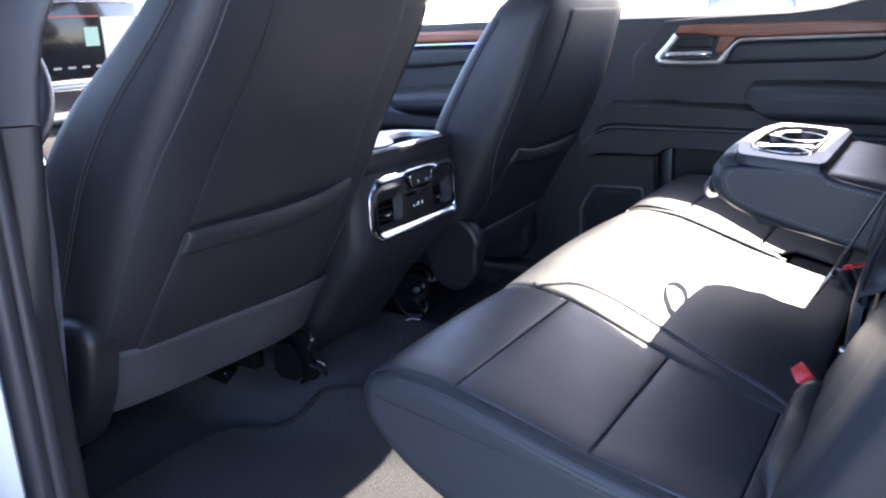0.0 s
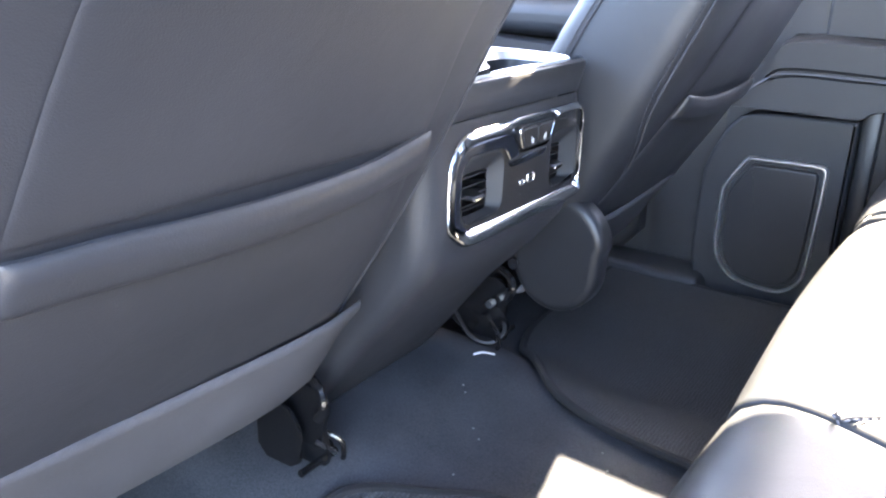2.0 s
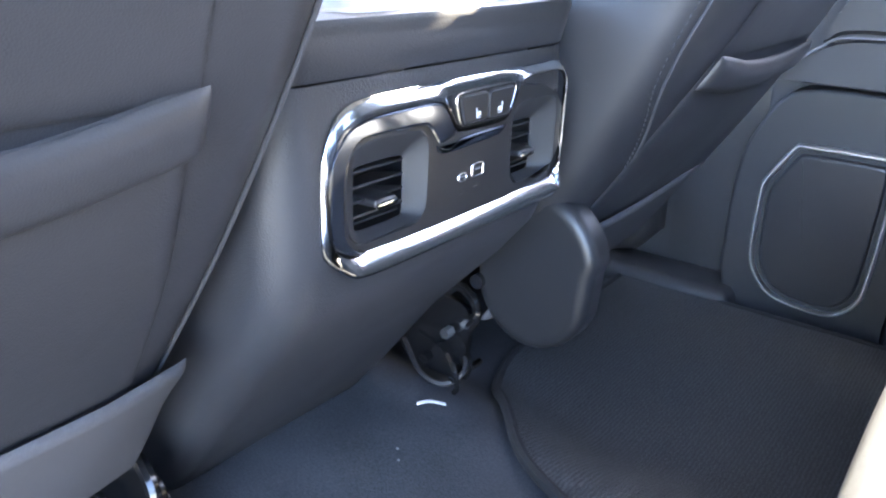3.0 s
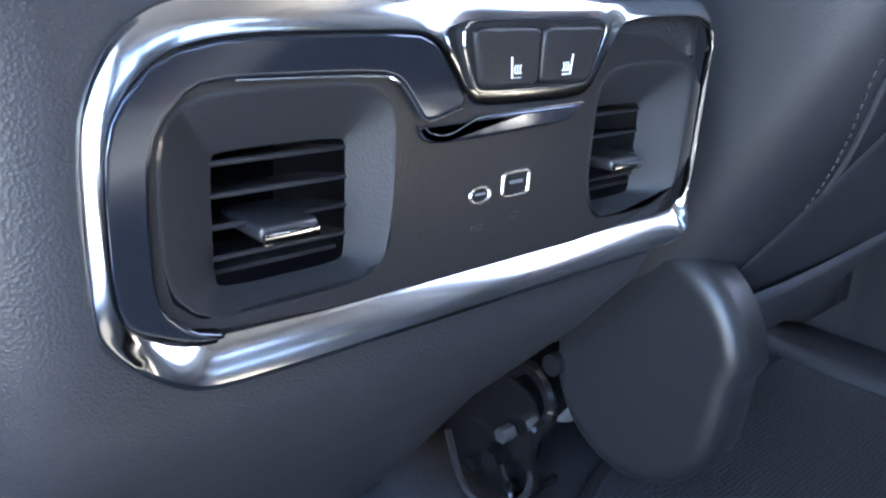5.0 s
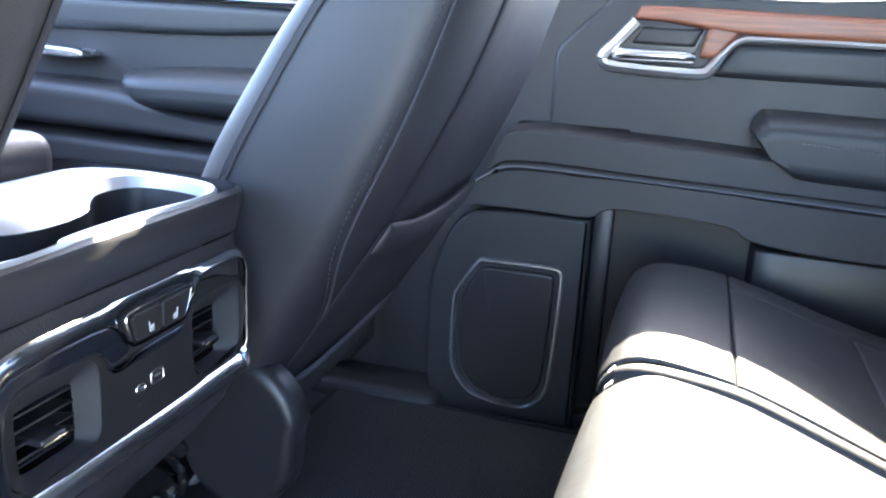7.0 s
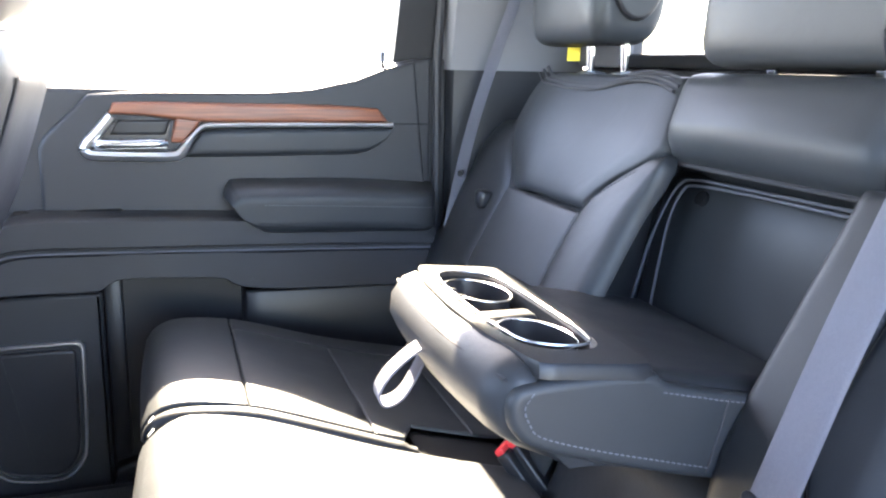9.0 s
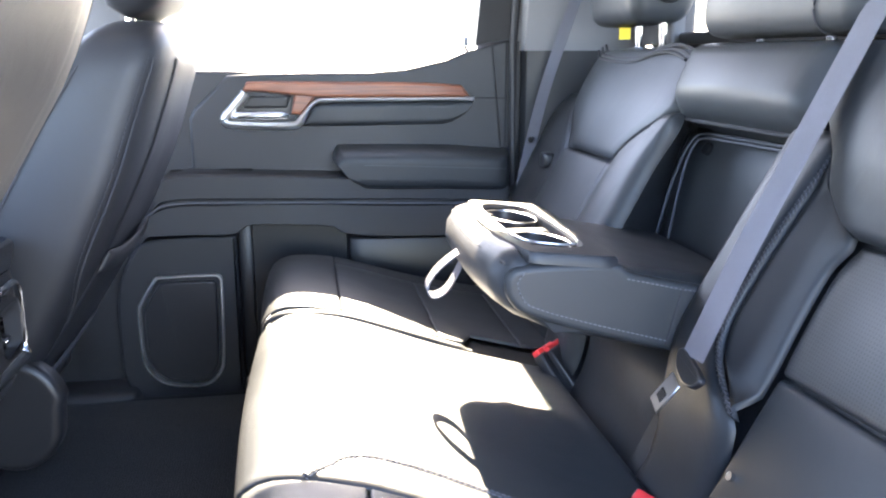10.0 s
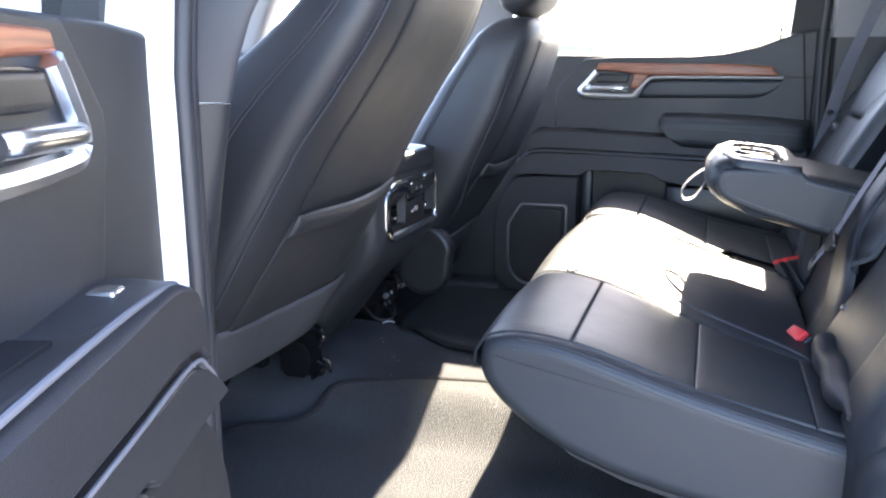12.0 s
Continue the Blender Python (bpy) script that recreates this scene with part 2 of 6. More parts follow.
def steps(length, r, n):
    r = min(r, length * 0.45)
    a = [r * k for k in (0, 0.06, 0.2, 0.42, 0.7, 1.0)]
    inner = [r + (length - 2 * r) * k / n for k in range(1, n)]
    return [v / length for v in a + inner + [length - v for v in reversed(a)]]


def pad(f, h, r, n=6, m=6, out=(0, 0, 1), puff=0.0, bm=None, base=0.0):
    """An upholstered panel: a puffed skin with rounded edges on the surface f(u, v), h thick, towards out."""
    bm = bm or bmesh.new()
    out = Vector(out)
    lu = sum((Vector(f((k + 1) / 8, 0.5)) - Vector(f(k / 8, 0.5))).length for k in range(8))
    lv = sum((Vector(f(0.5, (k + 1) / 8)) - Vector(f(0.5, k / 8))).length for k in range(8))
    us, vs = steps(lu, r, n), steps(lv, r, m)
    ru, rv = min(r, lu * 0.45), min(r, lv * 0.45)

    def prof(d, rr):
        k = 1 - min(d / rr, 1.0)
        return math.sqrt(max(0.0, 1 - k * k))

    rows = []
    for u in us:
        row = []
        for v in vs:
            e = 0.004
            u0, u1, v0, v1 = max(0, u - e), min(1, u + e), max(0, v - e), min(1, v + e)
            p = Vector(f(u, v))
            nn = (Vector(f(u1, v)) - Vector(f(u0, v))).cross(Vector(f(u, v1)) - Vector(f(u, v0)))
            nn = nn.normalized() if nn.length > 1e-12 else out
            if nn.dot(out) < 0:
                nn = -nn
            k = prof(min(u, 1 - u) * lu, ru) * prof(min(v, 1 - v) * lv, rv)
            row.append(bm.verts.new(p + nn * (h * (base + (1 - base) * k) + puff * math.sin(math.pi * u) * math.sin(math.pi * v))))
        rows.append(row)
    quads(bm, rows)
    return bm


def field(low, high, y, depth, r, s, puff=0.0, n=10, m=5, base=0.0):
    """A padded field on a door's inner face between a lower and an upper line in x and z."""
    a, b = spline([(q[0], 0, q[1]) for q in low], 6), spline([(q[0], 0, q[1]) for q in high], 6)

    def pick(line, u):
        t = u * (len(line) - 1)
        i = min(int(t), len(line) - 2)
        return line[i].lerp(line[i + 1], t - i)

    def f(u, v):
        q = pick(a, u).lerp(pick(b, u), v)
        return q.x, s * y, q.z
    return pad(f, depth, r, n, m, (0, -s, 0), puff, base=base)


def spline(pts, n=8, closed=False):
    """A smooth curve through the points."""
    p = [Vector(q) for q in pts]
    out = []
    c = len(p)
    for i in range(c if closed else c - 1):
        a = p[(i - 1) % c] if closed or i > 0 else p[0] * 2 - p[1]
        b, d = p[i], p[(i + 1) % c]
        e = p[(i + 2) % c] if closed or i + 2 < c else p[-1] * 2 - p[-2]
        for k in range(n):
            t = k / n
            out.append(0.5 * ((2 * b) + (d - a) * t + (2 * a - 5 * b + 4 * d - e) * t * t + (3 * b - a - 3 * d + e) * t ** 3))
    if not closed:
        out.append(p[-1])
    return out


def rounded(pts, r=0.25, n=3, closed=True):
    """Corner cutting of a polygon."""
    p = [Vector(q) for q in pts]
    for _ in range(n):
        q = []
        for i in range(len(p) if closed else len(p) - 1):
            a, b = p[i], p[(i + 1) % len(p)]
            q += [a.lerp(b, r), a.lerp(b, 1 - r)]
        if not closed:
            q = [p[0]] + q + [p[-1]]
        p = q
    return p


def tube(pts, radius, n=8, closed=False, bm=None, flat=1.0, up=(0, 0, 1)):
    """A round bar along a line; flat squeezes it across."""
    bm = bm or bmesh.new()
    p = [Vector(q) for q in pts]
    up = Vector(up)
    rings = []
    for i, c in enumerate(p):
        a = p[i - 1] if i > 0 or closed else c
        b = p[(i + 1) % len(p)] if i + 1 < len(p) or closed else c
        d = (b - a)
        d = d.normalized() if d.length > 1e-9 else Vector((1, 0, 0))
        s = d.cross(up)
        s = s.normalized() if s.length > 1e-4 else d.orthogonal().normalized()
        w = s.cross(d)
        rr = radius(i / (len(p) - 1)) if callable(radius) else radius
        rings.append([bm.verts.new(c + s * (math.cos(2 * math.pi * k / n) * rr) + w * (math.sin(2 * math.pi * k / n) * rr * flat)) for k in range(n)])
    quads(bm, rings, wrap_u=closed, wrap_v=True)
    if not closed:
        bm.faces.new(rings[0])
        bm.faces.new(rings[-1])
    return bm


def strap(pts, width, thick, side, bm=None, ribs=0):
    """A flat band along a line, its width along side."""
    bm = bm or bmesh.new()
    p = [Vector(q) for q in pts]
    rings = []
    shape = [(-1, -0.4), (-0.94, -1), (0.94, -1), (1, -0.4), (1, 0.4), (0.94, 1), (-0.94, 1), (-1, 0.4)]
    if ribs:
        ridge = [(-0.92 + 1.84 * k / (2 * ribs), 1.0 if k % 2 else 0.15) for k in range(2 * ribs + 1)]
        shape = [(-1, 0)] + [(a, -b) for a, b in ridge] + [(1, 0)] + [(a, b) for a, b in reversed(ridge)]
    for i, c in enumerate(p):
        sd = Vector(side(i / (len(p) - 1)) if callable(side) else side).normalized()
        d = (p[min(i + 1, len(p) - 1)] - p[max(i - 1, 0)]).normalized()
        sd = (sd - d * sd.dot(d)).normalized()
        nn = d.cross(sd)
        rings.append([bm.verts.new(c + sd * (a * width / 2) + nn * (b * thick / 2)) for a, b in shape])
    quads(bm, rings, wrap_v=True)
    bm.faces.new(rings[0])
    bm.faces.new(rings[-1])
    return bm


def loft(rings, bm=None, caps=True):
    bm = bm or bmesh.new()
    rows = [[bm.verts.new(p) for p in ring] for ring in rings]
    quads(bm, rows, wrap_v=True)
    if caps:
        bm.faces.new(rows[0])
        bm.faces.new(rows[-1])
    return bm


def rbox(lo, hi, bevel=0.01, seg=3, bm=None, m=None):
    """A block with rounded edges between two corners."""
    bm = bm or bmesh.new()
    lo, hi = Vector(lo), Vector(hi)
    made = bmesh.ops.create_cube(bm, size=1, matrix=Matrix.Translation((lo + hi) / 2) @ Matrix.Diagonal((*(hi - lo), 1)))
    vs = made["verts"]
    if bevel:
        es = list({e for v in vs for e in v.link_edges})
        res = bmesh.ops.bevel(bm, geom=es, offset=min(bevel, 0.49 * min(abs(c) for c in hi - lo)), segments=seg, profile=0.5, affect="EDGES")
        vs = list({v for v in res["verts"]} | {v for v in vs if v.is_valid})
    if m is not None:
        bmesh.ops.transform(bm, matrix=m, verts=[v for v in vs if v.is_valid])
    return bm


def prism(outline, depth, put, bevel=0.0, bm=None, inset=None):
    """A plate of that outline in two numbers, with a softened rim; put(a, b, d) lays it into the place."""
    bm = bm or bmesh.new()
    c = Vector((sum(p[0] for p in outline) / len(outline), sum(p[1] for p in outline) / len(outline)))
    size = max((Vector((p[0], p[1])) - c).length for p in outline)
    n = len(outline)

    def ring(k, d):
        pts = []
        for i in range(n):
            a, b, e = (Vector(outline[(i + q) % n][:2]) for q in (-1, 0, 1))
            t = ((b - a).normalized() + (e - b).normalized())
            t = t.normalized() if t.length > 1e-9 else Vector((1, 0))
            nn = Vector((-t.y, t.x)) * turn
            pts.append(bm.verts.new(put(b.x + nn.x * k, b.y + nn.y * k, d)))
        return pts

    area = sum(outline[i][0] * outline[(i + 1) % n][1] - outline[(i + 1) % n][0] * outline[i][1] for i in range(n))
    turn = 1 if area > 0 else -1
    rows = [ring(0, 0)]
    if bevel:
        for q in range(4):
            a = math.pi / 2 * q / 3
            rows.append(ring(bevel * (1 - math.cos(a)), depth - bevel + bevel * math.sin(a)))
        rows.append(ring(bevel * 1.25, depth))
    else:
        rows.append(ring(0, depth))
    quads(bm, rows, wrap_v=True)
    bm.faces.new(rows[0])
    bm.faces.new(rows[-1])
    return bm


def holed(outline, holes, depth, put):
    """A flat plate with openings, its face at that depth and its rims turned back."""
    bm = bmesh.new()
    edges = []
    for loop in (outline, *holes):
        vs = [bm.verts.new(put(p[0], p[1], depth)) for p in loop]
        edges += [bm.edges.new((a, b)) for a, b in zip(vs, vs[1:] + vs[:1])]
        back = [bm.verts.new(put(p[0], p[1], 0)) for p in loop]
        quads(bm, [vs, back], wrap_v=True)
    bmesh.ops.triangle_fill(bm, use_beauty=True, edges=edges)
    return bm


def band(outer, inner, put, heights, bm=None):
    """A raised frame between two outlines with equally many points; heights: pairs of share and height."""
    bm = bm or bmesh.new()
    rows = []
    for k, h in heights:
        rows.append([bm.verts.new(put(a[0] + (b[0] - a[0]) * k, a[1] + (b[1] - a[1]) * k, h)) for a, b in zip(outer, inner)])
    quads(bm, rows, wrap_v=True)
    return bm


def along(pts, gap):
    """Points at even gaps along a line, with directions."""
    p = [Vector(q) for q in pts]
    out, left = [], 0.0
    for a, b in zip(p, p[1:]):
        d = b - a
        if d.length < 1e-9:
            continue
        s = left
        while s < d.length:
            out.append((a + d * (s / d.length), d.normalized()))
            s += gap
        left = s - d.length
    return out


def stitches(pts, gap=0.006, length=0.0042, r=0.0007, up=(0, 0, 1), bm=None):
    bm = bm or bmesh.new()
    for c, d in along(pts, gap):
        tube([c - d * length / 2, c - d * length * 0.3, c + d * length * 0.3, c + d * length / 2], lambda t: r * (0.5 if t in (0, 1) else 1), 5, bm=bm, up=up)
    return bm


def smooth_step(a, b, x):
    t = max(0.0, min(1.0, (x - a) / (b - a)))
    return t * t * (3 - 2 * t)


def curve1(pairs):
    """A smooth function through pairs."""
    xs, ys = [p[0] for p in pairs], [p[1] for p in pairs]

    def f(x):
        if x <= xs[0]:
            return ys[0]
        for i in range(len(xs) - 1):
            if x <= xs[i + 1]:
                t = (x - xs[i]) / (xs[i + 1] - xs[i])
                m0 = (ys[i + 1] - ys[max(i - 1, 0)]) / (xs[i + 1] - xs[max(i - 1, 0)])
                m1 = (ys[min(i + 2, len(xs) - 1)] - ys[i]) / (xs[min(i + 2, len(xs) - 1)] - xs[i])
                h = xs[i + 1] - xs[i]
                return (2 * t ** 3 - 3 * t * t + 1) * ys[i] + (t ** 3 - 2 * t * t + t) * h * m0 + (-2 * t ** 3 + 3 * t * t) * ys[i + 1] + (t ** 3 - t * t) * h * m1
        return ys[-1]
    return f

# ---- the ground and the cab ----
solo("ground", sheet(lambda u, v: (-400 + 800 * u, -400 + 800 * v, 0.0), 8, 8), ASPHALT, "pale sunlit concrete of an open car park", "ground", kind="structure")


def floor_z(x, y):
    a = abs(y)
    return 0.695 + 0.045 * (1 - smooth_step(0.13, 0.30, a)) + 0.035 * smooth_step(0.02, -0.16, x) * (1 - smooth_step(0.20, 0.33, a)) + 0.03 * smooth_step(-0.2, -0.45, x)


def floor_point(u, v):
    x, y = -1.1 + 2.2 * u, -0.79 + 1.58 * v
    return x, y, floor_z(x, y) + 0.0025 * noise.noise(Vector((x * 9, y * 9, 0)))


solo("floor", sheet(floor_point, 90, 70), CARPET, "black moulded cab carpet with a raised middle tunnel", "floor", kind="structure")
solo("underfloor", rbox((-1.15, -0.86, 0.52), (1.16, 0.86, 0.66), 0.02), RUBBER, "dark underside of the cab floor", "floor", kind="structure")


def mat_thing(side, front, label):
    """A floor mat between two depths, with its cut-out front edge; front gives the edge's x by distance from the middle."""
    f = curve1(front)
    y0, y1 = front[0][0], front[-1][0]
    ob = thing("floor_mat", label, "floor mat", "rear floor mats", at=(0.2, side * 0.4, floor_z(0.2, 0.4)))

    def top(u, v):
        a = y0 + (y1 - y0) * v
        x = f(a) + (0.62 - f(a)) * u
        return x, side * a, floor_z(x, a) + 0.013 + 0.0018 * noise.noise(Vector((x * 14, a * 14, 3)))

    bm = sheet(top, 30, 80)
    part("carpet_top", bm, MAT_CLOTH, ob)
    edge = [Vector(top(0, k / 120)) for k in range(121)]
    rim = [Vector(top(1 - k / 10, 0)) for k in range(10)] + edge + [Vector(top(k / 10, 1)) for k in range(1, 11)]
    part("binding", tube([p - Vector((0, 0, 0.003)) for p in rim], 0.0065, 8), MAT_EDGE, ob, "black woven edge binding")
    return ob


mat_thing(-1, [(0.075, 0.16), (0.095, 0.05), (0.13, -0.01), (0.19, -0.085), (0.255, -0.105), (0.29, -0.15), (0.305, -0.215), (0.36, -0.235), (0.5, -0.24), (0.74, -0.24)], "black ribbed carpet floor mat, partly sunlit, before the bench")
mat_thing(1, [(0.08, 0.25), (0.095, 0.13), (0.115, 0.05), (0.15, -0.015), (0.20, -0.06), (0.25, -0.10), (0.30, -0.14), (0.38, -0.17), (0.5, -0.18), (0.74, -0.18)], "black ribbed carpet floor mat in the shaded footwell")

# crumb on the carpet
solo("paper_scrap", strap(spline([(-0.118, 0.112, 0.786), (-0.108, 0.120, 0.789), (-0.096, 0.131, 0.785)]), 0.004, 0.001, (1, -1, 0)), WHITE_MARK, "small white paper scrap lying on the black carpet", "litter")
for k in range(14):
    x, y = random.uniform(-0.2, 0.15), random.uniform(-0.25, 0.16)
    solo("crumb", rbox((x, y, floor_z(x, y) + 0.001), (x + 0.0022, y + 0.0018, floor_z(x, y) + 0.003), 0.0006, 1), GREY_PLASTIC, "tiny pale crumb lying on the black carpet", "litter", "carpet crumbs")

# roof and headliner
solo("ceiling", rbox((-0.75, -0.72, 1.94), (1.10, 0.72, 1.965), 0.01), HEADLINER, "grey cloth headliner of the cab", "ceiling", kind="structure")
solo("roof", sheet(lambda u, v: (-0.75 + 1.95 * u, -0.78 + 1.56 * v, 1.98 + 0.03 * math.sin(math.pi * u) * math.sin(math.pi * v)), 12, 12), WHITE_PAINT, "white painted steel roof skin of the cab", "roof", kind="structure")


def leaning(y_low, y_high, z_low=1.40, z_high=1.94):
    return lambda z: y_low + (y_high - y_low) * (z - z_low) / (z_high - z_low)


side_y = leaning(0.86, 0.74)


def pillar(name, side, lower, upper, z0, z1, depth, mat, label, inner=0.0):
    """A post between two x at its foot and two x at its head, leaning in with the side glass."""
    rings = []
    for k in range(9):
        t = k / 8
        z = z0 + (z1 - z0) * t
        a, b = lower[0] + (upper[0] - lower[0]) * t, lower[1] + (upper[1] - lower[1]) * t
        y = (0.86 if z < 1.40 else side_y(z)) - inner
        rings.append([(p.x, side * p.y, z) for p in rounded([Vector((a, y, 0)), Vector((b, y, 0)), Vector((b, y + depth, 0)), Vector((a, y + depth, 0))], 0.16, 2)])
    return solo(name, loft(rings), mat, label, "pillar", kind="structure")


# passenger side posts and rails
pillar("trim_pillar_middle", 1, (-0.19, 0.025), (-0.16, 0.0), 1.36, 1.95, 0.09, GREY_PLASTIC, "grey plastic trim of the middle door post", 0.03)
pillar("trim_pillar_foot", 1, (-0.20, 0.02), (-0.19, 0.025), 0.70, 1.357, 0.09, HARD_PLASTIC, "dark plastic foot of the middle door post", 0.03)
pillar("trim_pillar_rear", 1, (0.832, 1.12), (0.832, 1.10), 1.42, 1.95, 0.09, GREY_PLASTIC, "pale grey plastic trim of the rear cab post", 0.05)
pillar("wall_rear_corner_right", 1, (0.838, 1.14), (0.838, 1.14), 0.66, 1.42, 0.09, HARD_PLASTIC, "dark plastic quarter trim beside the rear bench", 0.05)
pillar("pillar_front_right", 1, (-0.98, -0.88), (-0.60, -0.52), 1.36, 1.95, 0.08, GREY_PLASTIC, "grey windscreen post")
solo("roof_rail_right", rbox((-0.75, 0.70, 1.88), (1.14, 0.82, 1.98), 0.03), WHITE_PAINT, "white painted roof rail over the doors", "rail", kind="structure")
solo("sill_right", rbox((-1.0, 0.80, 0.52), (1.14, 0.95, 0.68), 0.03), WHITE_PAINT, "white painted door sill", "sill", kind="structure")
solo("trim_sill_right", rbox((-0.30, 0.735, 0.66), (0.0, 0.84, 0.725), 0.02), HARD_PLASTIC, "charcoal plastic sill trim under the middle post", "trim", kind="structure")
# driver side
pillar("trim_pillar_rear_left", -1, (0.90, 1.12), (0.92, 1.10), 1.42, 1.95, 0.09, GREY_PLASTIC, "pale grey plastic trim of the rear cab post", 0.05)
pillar("wall_rear_corner_left", -1, (0.90, 1.14), (0.90, 1.14), 0.66, 1.42, 0.09, HARD_PLASTIC, "dark plastic quarter trim beside the rear bench", 0.05)
pillar("pillar_front_left", -1, (-0.98, -0.88), (-0.60, -0.52), 1.36, 1.95, 0.08, GREY_PLASTIC, "grey windscreen post")
solo("roof_rail_left", rbox((-0.75, -0.82, 1.88), (1.14, -0.70, 1.98), 0.03), WHITE_PAINT, "white painted roof rail over the doors", "rail", kind="structure")
solo("sill_left", rbox((-1.0, -0.95, 0.52), (1.14, -0.80, 0.68), 0.03), WHITE_PAINT, "white painted door sill", "sill", kind="structure")


def left_post():
    """The middle post of the open side: white jamb outside, black seal beads, dark trim inside."""
    ob = thing("door_post", "white painted middle door post with black rubber seal beads", "pillar", at=(0.03, -0.80, 0.66))
    lean = lambda z: 0.0 if z < 1.40 else (z - 1.40) * 0.26

    def strip(name, plan, mat, label):
        rings = []
        for k in range(12):
            z = 0.66 + 1.26 * k / 11
            rings.append([(p.x, p.y + lean(z), z) for p in rounded([Vector((*q, 0)) for q in plan], 0.2, 2)])
        part(name, loft(rings), mat, ob, label)

    strip("jamb", [(-0.10, -0.90), (0.055, -0.90), (0.070, -0.865), (0.067, -0.823), (-0.10, -0.823)], WHITE_PAINT, "white painted steel jamb")
    strip("seal", [(0.03, -0.826), (0.064, -0.826), (0.072, -0.815), (0.064, -0.800), (0.03, -0.800)], RUBBER, "black rubber seal bead")
    strip("seal", [(0.02, -0.802), (0.056, -0.802), (0.062, -0.790), (0.054, -0.778), (0.02, -0.778)], RUBBER, "black rubber seal bead")
    sweep = curve1([(0.66, 0.0), (1.09, 0.0), (1.19, 0.016), (1.27, 0.030), (1.34, 0.044), (1.40, 0.066), (1.46, 0.090), (1.60, 0.10), (1.92, 0.10)])
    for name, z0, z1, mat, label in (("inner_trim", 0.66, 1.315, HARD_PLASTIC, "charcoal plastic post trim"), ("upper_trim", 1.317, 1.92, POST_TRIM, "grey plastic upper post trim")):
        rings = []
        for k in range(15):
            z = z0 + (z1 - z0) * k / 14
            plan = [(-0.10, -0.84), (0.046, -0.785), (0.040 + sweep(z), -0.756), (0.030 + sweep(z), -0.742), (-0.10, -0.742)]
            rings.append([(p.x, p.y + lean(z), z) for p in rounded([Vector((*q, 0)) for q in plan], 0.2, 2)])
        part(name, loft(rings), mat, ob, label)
    return ob


left_post()


def rear_wall():
    z0, z1 = 1.430, 1.84
    solo("wall_rear", rbox((1.12, -0.86, 0.62), (1.17, 0.86, z0), 0.008), HARD_PLASTIC, "dark plastic rear cab wall behind the bench", "wall", kind="structure")
    solo("wall_rear_head", rbox((1.10, -0.80, z1), (1.15, 0.80, 1.97), 0.008), HEADLINER, "pale trim over the rear window", "wall", kind="structure")
    for s in (-1, 1):
        solo("wall_rear_side", rbox((1.10, min(s * 0.66, s * 0.82), z0), (1.15, max(s * 0.66, s * 0.82), z1), 0.008), GREY_PLASTIC, "grey trim beside the rear window", "wall", kind="structure")
    w = thing("window_rear", "rear cab window of tinted glass in a black frame", "window", kind="structure", at=(1.13, 0, z0))
    for a, b in (((1.115, -0.66, z0), (1.14, 0.66, z0 + 0.024)), ((1.115, -0.66, z1 - 0.03), (1.14, 0.66, z1)), ((1.115, -0.22, z0 + 0.026), (1.14, -0.19, z1 - 0.032)), ((1.115, 0.19, z0 + 0.026), (1.14, 0.22, z1 - 0.032))):
        part("frame", rbox(a, b, 0.006, 2), SATIN_BLACK, w)
    g = part("pane", sheet(lambda u, v: (1.128, -0.66 + 1.32 * u, z0 + (z1 - z0) * v), 1, 1), REAR_GLASS, w)
    g.visible_shadow = False


rear_wall()


# ---- doors ----
def plate(outline, y, depth, bevel, s, n=2, r=0.2):
    """A plate on a door's inner face: outline in x and z, standing off the face at y towards the cabin."""
    return prism(rounded([(p[0], p[1], 0) for p in outline], r, n), depth, lambda a, b, d: (a, s * (y - d), b), bevel)


